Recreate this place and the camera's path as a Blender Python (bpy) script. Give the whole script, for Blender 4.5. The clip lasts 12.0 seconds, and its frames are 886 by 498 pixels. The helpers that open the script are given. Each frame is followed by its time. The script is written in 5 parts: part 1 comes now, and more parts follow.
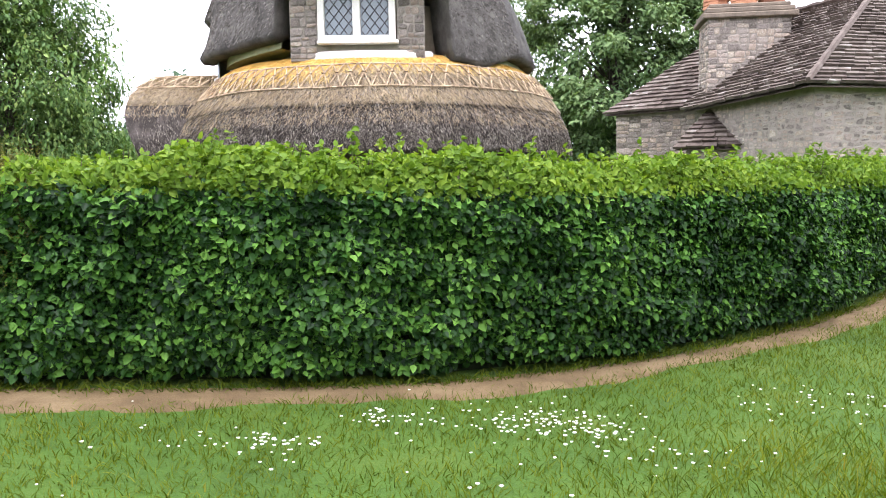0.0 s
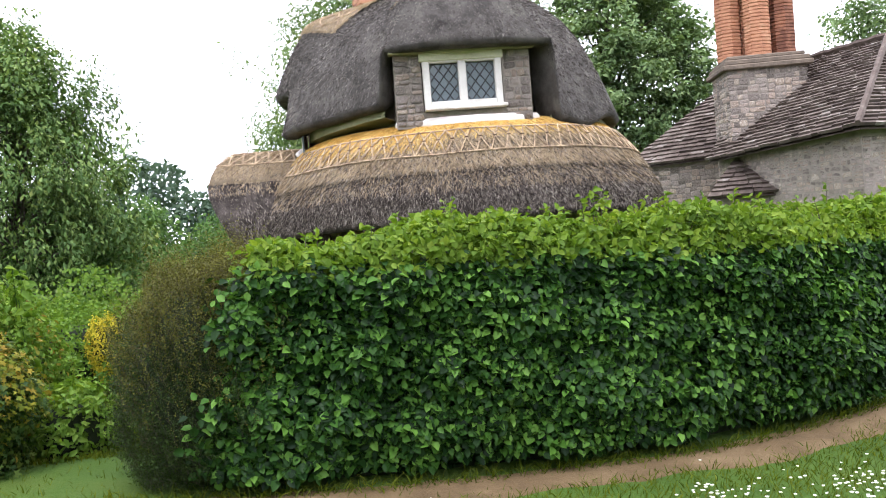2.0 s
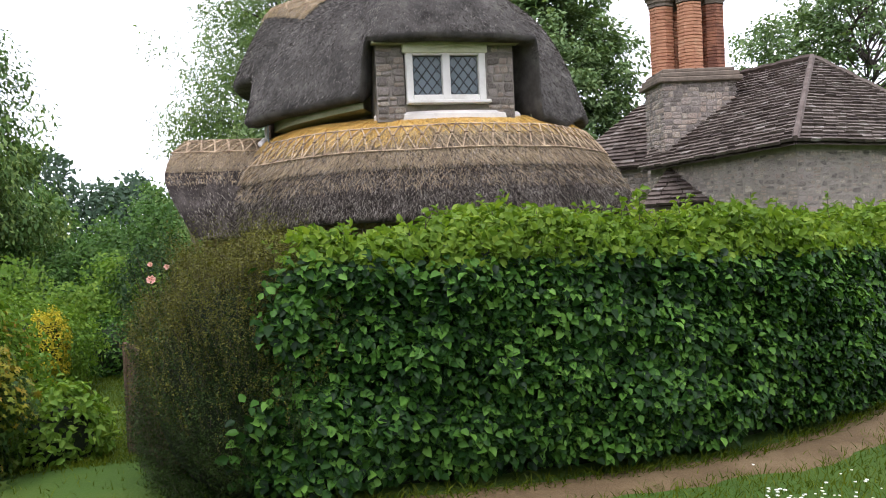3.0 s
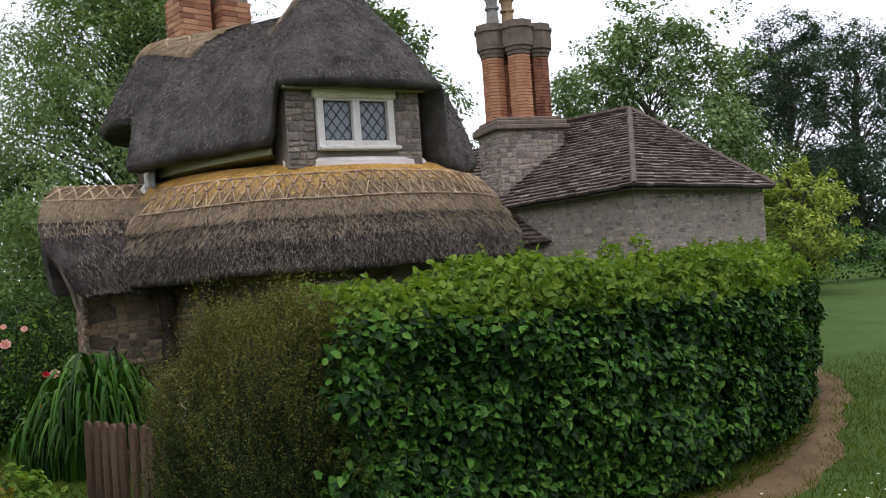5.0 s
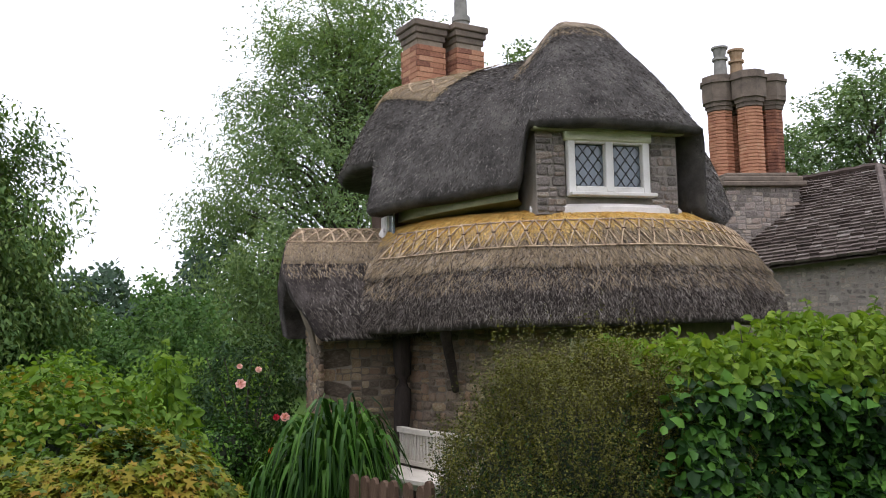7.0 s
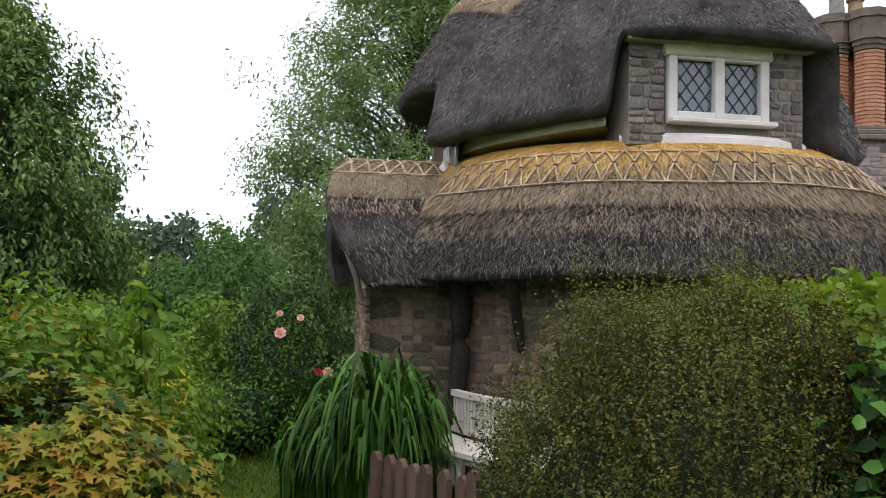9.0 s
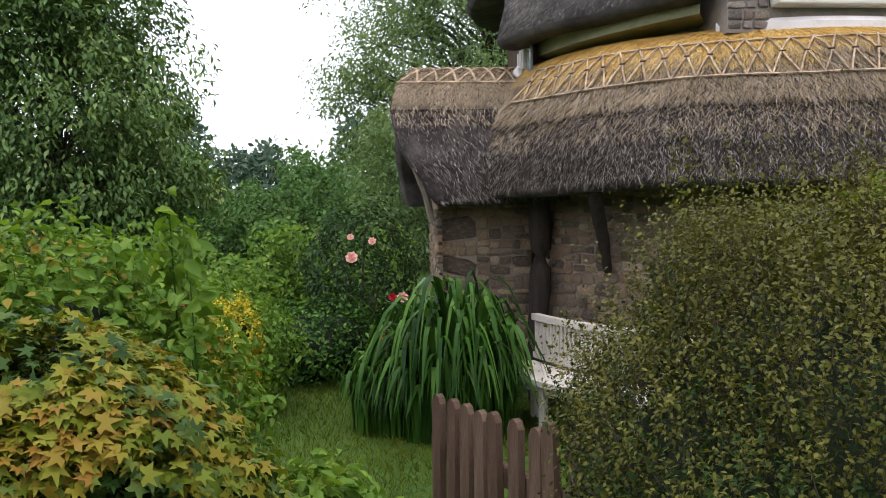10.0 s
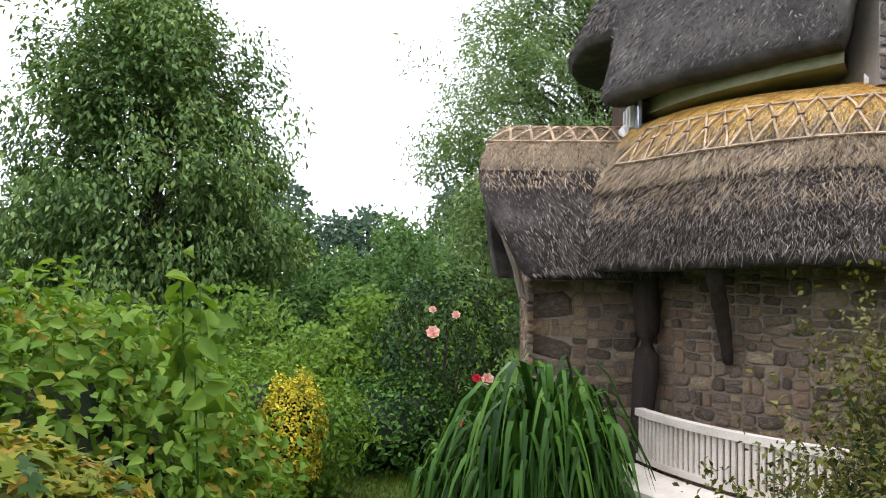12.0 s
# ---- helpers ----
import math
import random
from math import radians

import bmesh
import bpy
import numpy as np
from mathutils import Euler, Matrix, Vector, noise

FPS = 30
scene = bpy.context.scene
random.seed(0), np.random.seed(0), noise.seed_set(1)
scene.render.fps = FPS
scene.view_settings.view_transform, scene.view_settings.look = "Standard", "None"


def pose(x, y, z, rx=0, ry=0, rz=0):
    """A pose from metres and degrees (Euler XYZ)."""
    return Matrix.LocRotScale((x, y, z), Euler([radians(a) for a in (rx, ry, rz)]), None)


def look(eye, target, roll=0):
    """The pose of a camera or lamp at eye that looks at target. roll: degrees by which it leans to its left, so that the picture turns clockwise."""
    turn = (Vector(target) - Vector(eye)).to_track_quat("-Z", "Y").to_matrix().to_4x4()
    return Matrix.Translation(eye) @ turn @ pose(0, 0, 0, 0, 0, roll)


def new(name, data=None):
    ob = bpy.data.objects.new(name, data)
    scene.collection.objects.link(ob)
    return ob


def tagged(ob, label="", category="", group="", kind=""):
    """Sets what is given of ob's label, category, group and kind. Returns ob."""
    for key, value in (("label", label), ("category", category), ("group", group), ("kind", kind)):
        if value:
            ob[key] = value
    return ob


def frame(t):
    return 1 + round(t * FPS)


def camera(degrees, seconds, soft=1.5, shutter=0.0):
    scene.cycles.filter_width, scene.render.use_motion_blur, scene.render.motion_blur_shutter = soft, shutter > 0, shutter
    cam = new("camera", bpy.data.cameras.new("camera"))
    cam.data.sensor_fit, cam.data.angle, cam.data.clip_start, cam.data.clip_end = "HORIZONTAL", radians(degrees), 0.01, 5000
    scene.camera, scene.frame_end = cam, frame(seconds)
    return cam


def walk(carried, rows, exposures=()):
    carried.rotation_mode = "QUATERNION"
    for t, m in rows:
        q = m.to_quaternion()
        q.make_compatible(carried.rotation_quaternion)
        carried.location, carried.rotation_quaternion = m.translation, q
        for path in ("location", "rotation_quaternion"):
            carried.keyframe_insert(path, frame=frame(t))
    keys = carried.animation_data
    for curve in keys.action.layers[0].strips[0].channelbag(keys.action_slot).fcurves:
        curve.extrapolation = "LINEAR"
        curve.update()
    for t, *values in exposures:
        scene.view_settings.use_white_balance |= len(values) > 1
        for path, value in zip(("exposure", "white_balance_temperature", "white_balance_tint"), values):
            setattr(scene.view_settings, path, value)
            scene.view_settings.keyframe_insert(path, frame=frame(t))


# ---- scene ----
cam = camera(55.7, 12.0, soft=1.0)
PATH = [
    (0, (0.163, 0.075, 1.51), (0.12, 2.065, 1.311), -0.9),
    (0.5, (-0.236, 0.047, 1.604), (-0.371, 2.033, 1.408), -3.4),
    (1, (-0.764, 0.092, 1.521), (-0.715, 2.091, 1.465), -3.5),
    (1.5, (-1.277, 0.22, 1.561), (-1.159, 2.214, 1.464), -5.3),
    (2, (-1.785, 0.4, 1.59), (-1.673, 2.396, 1.539), -4.5),
    (2.5, (-2.177, 0.453, 1.59), (-1.883, 2.43, 1.535), -3.4),
    (2.7, (-2.386, 0.587, 1.592), (-2.047, 2.557, 1.519), -3.0),
    (4.5, (-3.705, 1.125, 1.537), (-3.056, 3.013, 1.642), -3.8),
    (5, (-3.972, 1.327, 1.735), (-3.093, 3.123, 1.742), -4.1),
    (5.5, (-4.177, 1.547, 1.62), (-3.299, 3.344, 1.633), -7.9),
    (6, (-4.369, 1.724, 1.622), (-3.492, 3.515, 1.771), -7.5),
    (6.5, (-4.444, 1.92, 1.718), (-3.691, 3.771, 1.815), -4.2),
    (7, (-4.355, 2.142, 1.693), (-3.872, 4.075, 1.867), -1.3),
    (7.2, (-4.334, 2.237, 1.7), (-3.885, 4.18, 1.849), 0.2),
    (8.8, (-4.015, 3.225, 1.602), (-3.661, 5.193, 1.653), -0.5),
    (9, (-4.017, 3.311, 1.561), (-3.706, 5.285, 1.648), 1.0),
    (9.5, (-3.999, 3.572, 1.565), (-3.754, 5.556, 1.514), -0.9),
    (10, (-3.878, 3.814, 1.548), (-3.767, 5.808, 1.443), -0.9),
    (10.5, (-3.815, 4.007, 1.548), (-3.644, 5.998, 1.471), -1.5),
    (11, (-3.808, 4.142, 1.531), (-3.619, 6.132, 1.482), -1.7),
    (11.5, (-3.784, 4.235, 1.529), (-3.803, 6.235, 1.515), -1.5),
    (12, (-3.797, 4.543, 1.559), (-3.917, 6.538, 1.62), 0.9),
]
EXPOSURES = [(0.0, 1.35), (0.5, 1.38), (1.5, 1.1), (2.7, 0.65), (4.5, -0.28), (5.5, -0.02), (6.0, 0.25), (6.5, 0.1), (7.2, -0.02), (9.0, 0.02), (9.5, 0.1), (10.5, 0.36), (11.0, 0.48), (12.0, 0.58)]
walk(cam, [(t, look(eye, target, roll)) for t, eye, target, roll in PATH], [(t, stops, 6050, 20) for t, stops in EXPOSURES])

# ---- world and light: bright overcast sky ----
world = bpy.data.worlds.new("overcast")
scene.world = world
world.use_nodes = True
wn = world.node_tree
sky = wn.nodes.new("ShaderNodeTexSky")
sky.sky_type = "NISHITA"
sky.sun_disc = False
sky.sun_elevation = radians(74)
sky.sun_rotation = radians(200)
sky.dust_density = 4.0
bg = wn.nodes["Background"]
haze = wn.nodes.new("ShaderNodeMix")
haze.data_type = "RGBA"
haze.inputs[0].default_value = 0.85
haze.inputs[7].default_value = (19.0, 19.3, 20.0, 1)
wn.links.new(sky.outputs[0], haze.inputs[6])
wn.links.new(haze.outputs[2], bg.inputs[0])
bg.inputs[1].default_value = 0.1
sun_data = bpy.data.lights.new("sun", "SUN")
sun_data.energy, sun_data.angle, sun_data.color = 1.5, radians(30), (1.0, 0.97, 0.93)
sun = new("sun", sun_data)
sun.matrix_world = look((-2, 0.6, 20), (0, 6, 0))


# ---- materials ----
def material(name, rough=0.85, metal=0.0, spec=0.3):
    m = bpy.data.materials.new(name)
    m.use_nodes = True
    b = m.node_tree.nodes["Principled BSDF"]
    b.inputs["Roughness"].default_value = rough
    b.inputs["Metallic"].default_value = metal
    b.inputs["Specular IOR Level"].default_value = spec
    return m, m.node_tree, b


def ramp(nt, fac, stops):
    r = nt.nodes.new("ShaderNodeValToRGB")
    e = r.color_ramp.elements
    while len(e) < len(stops):
        e.new(0.5)
    for k, (p, c) in enumerate(stops):
        e[k].position, e[k].color = p, (*c, 1)
    nt.links.new(fac, r.inputs[0])
    return r.outputs[0]


def coords(nt, scale=(1, 1, 1), rot=(0, 0, 0)):
    tc = nt.nodes.new("ShaderNodeTexCoord")
    mp = nt.nodes.new("ShaderNodeMapping")
    mp.inputs["Scale"].default_value = scale
    mp.inputs["Rotation"].default_value = rot
    nt.links.new(tc.outputs["Object"], mp.inputs[0])
    return mp.outputs[0]


def noise_fac(nt, vec, scale, detail=4, rough=0.6):
    n = nt.nodes.new("ShaderNodeTexNoise")
    n.inputs["Scale"].default_value, n.inputs["Detail"].default_value, n.inputs["Roughness"].default_value = scale, detail, rough
    nt.links.new(vec, n.inputs["Vector"])
    return n.outputs["Fac"]


def mixed(nt, a, b, fac, mode="MIX"):
    m = nt.nodes.new("ShaderNodeMix")
    m.data_type, m.blend_type = "RGBA", mode
    for sock, v in ((m.inputs[6], a), (m.inputs[7], b)):
        if isinstance(v, tuple):
            sock.default_value = (*v, 1)
        else:
            nt.links.new(v, sock)
    if isinstance(fac, float):
        m.inputs[0].default_value = fac
    else:
        nt.links.new(fac, m.inputs[0])
    return m.outputs[2]


def bump(nt, b, fac, strength=0.5, dist=0.02):
    n = nt.nodes.new("ShaderNodeBump")
    n.inputs["Strength"].default_value, n.inputs["Distance"].default_value = strength, dist
    nt.links.new(fac, n.inputs["Height"])
    nt.links.new(n.outputs[0], b.inputs["Normal"])


def rough_material(name, stops, scale=8, fine=60, rough=0.9, strength=0.6, dist=0.01, stretch=(1, 1, 1), spec=0.25, piece=0.0):
    """Two scales of noise in colour and relief; piece: variation from piece to piece."""
    m, nt, b = material(name, rough, 0, spec)
    v = coords(nt, stretch)
    big, small = noise_fac(nt, v, scale, 5), noise_fac(nt, v, fine, 4)
    add = nt.nodes.new("ShaderNodeMath")
    add.operation = "MULTIPLY_ADD"
    nt.links.new(small, add.inputs[0])
    add.inputs[1].default_value = 0.45
    nt.links.new(big, add.inputs[2])
    sub = nt.nodes.new("ShaderNodeMath")
    sub.operation = "SUBTRACT"
    nt.links.new(add.outputs[0], sub.inputs[0])
    sub.inputs[1].default_value = 0.22
    fac = sub.outputs[0]
    if piece:
        oi = nt.nodes.new("ShaderNodeObjectInfo")
        gi = nt.nodes.new("ShaderNodeNewGeometry")
        s = nt.nodes.new("ShaderNodeMath")
        s.operation = "ADD"
        nt.links.new(oi.outputs["Random"], s.inputs[0])
        nt.links.new(gi.outputs["Random Per Island"], s.inputs[1])
        f = nt.nodes.new("ShaderNodeMath")
        f.operation = "FRACT"
        nt.links.new(s.outputs[0], f.inputs[0])
        k = nt.nodes.new("ShaderNodeMath")
        k.operation = "MULTIPLY_ADD"
        nt.links.new(f.outputs[0], k.inputs[0])
        k.inputs[1].default_value = piece
        half = nt.nodes.new("ShaderNodeMath")
        half.operation = "SUBTRACT"
        nt.links.new(fac, half.inputs[0])
        half.inputs[1].default_value = piece / 2
        nt.links.new(half.outputs[0], k.inputs[2])
        fac = k.outputs[0]
    nt.links.new(ramp(nt, fac, stops), b.inputs["Base Color"])
    bump(nt, b, small, strength, dist)
    return m


def leaf_material(name, stops, rough=0.5, through_light=0.22, patch=1.2, own=0.6):
    """Leaf: colour from leaf to leaf and in patches, with some light coming through."""
    m, nt, b = material(name, rough, 0, 0.12)
    g = nt.nodes.new("ShaderNodeNewGeometry")
    n = noise_fac(nt, coords(nt), patch, 3)
    a = nt.nodes.new("ShaderNodeMath")
    a.operation = "MULTIPLY_ADD"
    nt.links.new(g.outputs["Random Per Island"], a.inputs[0])
    a.inputs[1].default_value = own
    h = nt.nodes.new("ShaderNodeMath")
    h.operation = "MULTIPLY_ADD"
    nt.links.new(n, h.inputs[0])
    h.inputs[1].default_value, h.inputs[2].default_value = 1.5 - own, 0.05 - own / 2
    nt.links.new(h.outputs[0], a.inputs[2])
    c = ramp(nt, a.outputs[0], stops)
    nt.links.new(c, b.inputs["Base Color"])
    t = nt.nodes.new("ShaderNodeBsdfTranslucent")
    bright = mixed(nt, c, (1.0, 1.0, 0.35), 1.0, "MULTIPLY")
    nt.links.new(bright, t.inputs[0])
    mix = nt.nodes.new("ShaderNodeMixShader")
    mix.inputs[0].default_value = through_light
    nt.links.new(b.outputs[0], mix.inputs[1])
    nt.links.new(t.outputs[0], mix.inputs[2])
    nt.links.new(mix.outputs[0], nt.nodes["Material Output"].inputs[0])
    return m


M = {}
M["hedge_leaf"] = leaf_material("hedge_leaf", [(0.1, (0.0072, 0.024, 0.005)), (0.4, (0.0216, 0.066, 0.0102)), (0.65, (0.06, 0.15, 0.0192)), (0.85, (0.126, 0.258, 0.0408)), (1.0, (0.192, 0.348, 0.066))], rough=0.42, own=0.85)
M["hedge_top"] = leaf_material("hedge_top", [(0.0, (0.0509, 0.1047, 0.0114)), (0.5, (0.1274, 0.2197, 0.0229)), (1.0, (0.2548, 0.3453, 0.0458))], through_light=0.4)
M["box_leaf"] = leaf_material("box_leaf", [(0.0, (0.0066, 0.017, 0.0031)), (0.5, (0.0183, 0.0397, 0.0059)), (1.0, (0.053, 0.0878, 0.0135))])
M["box_tip"] = leaf_material("box_tip", [(0.0, (0.045, 0.051, 0.0078)), (0.5, (0.0969, 0.0988, 0.0157)), (1.0, (0.1744, 0.1657, 0.0314))])
M["shrub_leaf"] = leaf_material("shrub_leaf", [(0.0, (0.0467, 0.1061, 0.0122)), (0.5, (0.1122, 0.2122, 0.0245)), (1.0, (0.2057, 0.3006, 0.0428))], through_light=0.4)
M["gold_leaf"] = leaf_material("gold_leaf", [(0.0, (0.0424, 0.0839, 0.0076)), (0.35, (0.1212, 0.1608, 0.0122)), (0.6, (0.2061, 0.2026, 0.0182)), (0.8, (0.2545, 0.1678, 0.0213)), (1.0, (0.2545, 0.1049, 0.0213))], through_light=0.3)
M["maple_leaf"] = leaf_material("maple_leaf", [(0.0, (0.0141, 0.0382, 0.0093)), (0.45, (0.0388, 0.0839, 0.0155)), (0.8, (0.1057, 0.1448, 0.0248)), (1.0, (0.2115, 0.2135, 0.0372))])
M["yellow_green"] = leaf_material("yellow_green", [(0.0, (0.1, 0.17, 0.02)), (0.5, (0.26, 0.34, 0.05)), (1.0, (0.45, 0.5, 0.09))])
M["yellow_leaf"] = leaf_material("yellow_leaf", [(0.0, (0.2911, 0.2794, 0.018)), (0.5, (0.5239, 0.4424, 0.027)), (1.0, (0.6986, 0.5822, 0.054))])
M["lily_leaf"] = leaf_material("lily_leaf", [(0.0, (0.0133, 0.0414, 0.0065)), (0.5, (0.04, 0.106, 0.0128)), (0.85, (0.1068, 0.2118, 0.0323)), (1.0, (0.1957, 0.3132, 0.0593))], rough=0.38, own=0.9)
M["rose_leaf"] = leaf_material("rose_leaf", [(0.0, (0.0136, 0.0331, 0.0134)), (0.5, (0.0364, 0.0804, 0.0252)), (1.0, (0.1092, 0.1606, 0.0504))])
M["tree_leaf"] = leaf_material("tree_leaf", [(0.0, (0.0612, 0.1102, 0.0476)), (0.5, (0.1361, 0.2138, 0.0816)), (1.0, (0.2586, 0.3499, 0.1497))], patch=0.5)
M["ash_leaf"] = leaf_material("ash_leaf", [(0.0, (0.0828, 0.141, 0.0588)), (0.5, (0.1655, 0.2564, 0.1046)), (1.0, (0.2898, 0.3845, 0.17))], patch=0.5, through_light=0.4)
M["weeping_leaf"] = leaf_material("weeping_leaf", [(0.0, (0.0404, 0.0851, 0.0279)), (0.5, (0.1007, 0.1773, 0.0508)), (0.8, (0.1879, 0.2696, 0.0764)), (1.0, (0.3489, 0.4256, 0.1144))], patch=0.5)
M["bank_leaf"] = leaf_material("bank_leaf", [(0.0, (0.025, 0.063, 0.0144)), (0.5, (0.06, 0.1313, 0.0256)), (1.0, (0.13, 0.2205, 0.048))], patch=0.5)
M["dark_leaf"] = leaf_material("dark_leaf", [(0.0, (0.025, 0.05, 0.028)), (0.6, (0.05, 0.09, 0.05)), (1.0, (0.09, 0.13, 0.075))], patch=0.4)
M["grass"] = leaf_material("grass", [(0.0, (0.0301, 0.0529, 0.0024)), (0.45, (0.0663, 0.1011, 0.004)), (0.8, (0.1205, 0.1492, 0.008)), (1.0, (0.2169, 0.1732, 0.0207))], patch=0.8, through_light=0.35)
M["petal_white"] = leaf_material("petal_white", [(0.0, (0.75, 0.75, 0.7)), (1.0, (0.85, 0.85, 0.82))])
M["petal_pink"] = leaf_material("petal_pink", [(0.0, (0.7875, 0.375, 0.35)), (1.0, (0.8925, 0.6875, 0.5625))])
M["petal_red"] = leaf_material("petal_red", [(0.0, (0.45, 0.02, 0.04)), (1.0, (0.65, 0.05, 0.08))])
M["petal_orange"] = leaf_material("petal_orange", [(0.0, (0.6, 0.1, 0.02)), (1.0, (0.7, 0.2, 0.03))])
M["bark"] = rough_material("bark", [(0.2, (0.03, 0.024, 0.018)), (0.8, (0.12, 0.1, 0.08))], 6, 40, stretch=(4, 4, 0.7))
# very dark brown that paints the shaded zone under the eave
M["eave_shade"] = rough_material("eave_shade", [(0.2, (0.012, 0.009, 0.007)), (0.8, (0.05, 0.038, 0.028))], 6, 40, stretch=(4, 4, 0.7))
# near-black cores: the deep shade between leaves is put into their colour
M["shade_core"] = rough_material("shade_core", [(0.2, (0.006, 0.01, 0.004)), (0.8, (0.02, 0.03, 0.01))], 10, 60)
M["ground"] = rough_material("ground", [(0.1, (0.0184, 0.045, 0.0039)), (0.5, (0.0399, 0.0841, 0.0065)), (0.9, (0.0735, 0.1021, 0.0129))], 1.2, 50, dist=0.03)
M["dirt"] = rough_material("dirt", [(0.15, (0.0489, 0.0314, 0.0134)), (0.5, (0.1222, 0.0828, 0.0382)), (0.9, (0.2078, 0.1543, 0.0808))], 3, 70, dist=0.02)
M["soil"] = rough_material("soil", [(0.1, (0.03, 0.022, 0.014)), (0.9, (0.1, 0.075, 0.05))], 4, 60, dist=0.02)
M["thatch"] = rough_material("thatch", [(0.25, (0.0143, 0.0112, 0.0094)), (0.45, (0.0574, 0.0466, 0.0396)), (0.62, (0.1242, 0.1065, 0.0918)), (0.85, (0.2388, 0.213, 0.1772))], 4, 150, strength=1.0, dist=0.03)
M["thatch_upper"] = rough_material("thatch_upper", [(0.25, (0.032, 0.0277, 0.0237)), (0.48, (0.0916, 0.085, 0.0741)), (0.8, (0.1923, 0.1781, 0.1518))], 4, 150, strength=1.0, dist=0.03)
M["straw"] = leaf_material("straw", [(0.0, (0.0293, 0.0235, 0.0192)), (0.35, (0.1026, 0.0861, 0.0715)), (0.65, (0.2639, 0.2321, 0.1939)), (0.85, (0.4692, 0.4309, 0.3652)), (1.0, (0.7332, 0.6894, 0.5876))], rough=0.9, through_light=0.05, patch=1.6, own=1.05)
M["straw_grey"] = leaf_material("straw_grey", [(0.0, (0.0448, 0.0381, 0.0336)), (0.35, (0.112, 0.1008, 0.0896)), (0.7, (0.2688, 0.2464, 0.2184)), (1.0, (0.56, 0.5264, 0.4704))], rough=0.9, through_light=0.05, patch=1.6, own=1.05)
M["straw_tan"] = leaf_material("straw_tan", [(0.0, (0.1945, 0.1448, 0.0903)), (0.5, (0.3647, 0.2836, 0.1805)), (1.0, (0.5591, 0.4465, 0.2886))], rough=0.9, through_light=0.1, patch=1.6)
M["straw_gold"] = leaf_material("straw_gold", [(0.0, (0.4447, 0.2763, 0.0726)), (0.5, (0.7413, 0.4911, 0.1452)), (1.0, (0.8276, 0.6599, 0.2469))], rough=0.85, through_light=0.1, patch=1.6)
M["ridge_tan"] = rough_material("ridge_tan", [(0.1, (0.1279, 0.0983, 0.0654)), (0.5, (0.2878, 0.2293, 0.1544)), (0.9, (0.4264, 0.3494, 0.2376))], 4, 120, strength=0.9, dist=0.02)
M["ridge_gold"] = rough_material("ridge_gold", [(0.1, (0.3912, 0.2402, 0.0625)), (0.5, (0.6664, 0.4353, 0.1252)), (0.9, (0.8088, 0.6005, 0.2228))], 4, 120, strength=0.9, dist=0.02)
M["hazel"] = rough_material("hazel", [(0.3, (0.1256, 0.0842, 0.0546)), (0.7, (0.61, 0.468, 0.2925))], 9, 60, stretch=(1, 1, 1))
M["stone"] = rough_material("stone", [(0.08, (0.13, 0.0977, 0.0672)), (0.3, (0.25, 0.1953, 0.1386)), (0.5, (0.36, 0.2743, 0.1806)), (0.66, (0.31, 0.186, 0.1176)), (0.8, (0.43, 0.3162, 0.168)), (1.0, (0.52, 0.4278, 0.3024))], 7, 50, piece=0.85, strength=0.9, dist=0.02)
M["stone_grey"] = rough_material("stone_grey", [(0.08, (0.1545, 0.1323, 0.1116)), (0.3, (0.2884, 0.2499, 0.2139)), (0.55, (0.412, 0.3577, 0.3023)), (0.72, (0.3502, 0.2646, 0.2093)), (0.85, (0.4532, 0.3822, 0.2883)), (1.0, (0.5768, 0.5194, 0.4464))], 7, 50, piece=0.8, strength=0.9, dist=0.02)
M["mortar_grey"] = rough_material("mortar_grey", [(0.2, (0.18, 0.1555, 0.1283)), (0.8, (0.36, 0.3197, 0.265))], 6, 70)
# bench's cream-white paint, darkened to hold the eave's shade in its colour
M["paint_shaded"] = rough_material("paint_shaded", [(0.15, (0.3, 0.27, 0.2)), (0.5, (0.52, 0.48, 0.4)), (0.9, (0.62, 0.59, 0.51))], 4, 60, rough=0.6, strength=0.25)
M["mortar"] = rough_material("mortar", [(0.2, (0.1579, 0.1244, 0.0898)), (0.8, (0.3158, 0.266, 0.1935))], 6, 70)
M["dark_void"] = rough_material("dark_void", [(0.2, (0.01, 0.009, 0.008)), (0.8, (0.03, 0.027, 0.024))], 6, 70)
M["brick"] = rough_material("brick", [(0.1, (0.144, 0.0644, 0.0429)), (0.4, (0.324, 0.1481, 0.0857)), (0.7, (0.432, 0.2189, 0.1225)), (1.0, (0.504, 0.3219, 0.196))], 6, 50, piece=0.6)
M["cap_stone"] = rough_material("cap_stone", [(0.1, (0.0521, 0.0446, 0.0372)), (0.5, (0.1488, 0.119, 0.0893)), (0.9, (0.2455, 0.1934, 0.1414))], 5, 50)
M["tile"] = rough_material("tile", [(0.05, (0.0318, 0.0245, 0.0201)), (0.4, (0.0899, 0.069, 0.0557)), (0.75, (0.1481, 0.1225, 0.1002)), (1.0, (0.349, 0.334, 0.3006))], 6, 45, piece=0.5)
M["paint_white"] = rough_material("paint_white", [(0.1, (0.473, 0.4452, 0.376)), (0.5, (0.6708, 0.6468, 0.576)), (0.9, (0.7224, 0.6972, 0.64))], 5, 60, rough=0.5, strength=0.15)
M["paint_cream"] = rough_material("paint_cream", [(0.1, (0.38, 0.37, 0.22)), (0.5, (0.58, 0.57, 0.38)), (0.9, (0.7, 0.69, 0.52))], 4, 60, rough=0.55, strength=0.15)
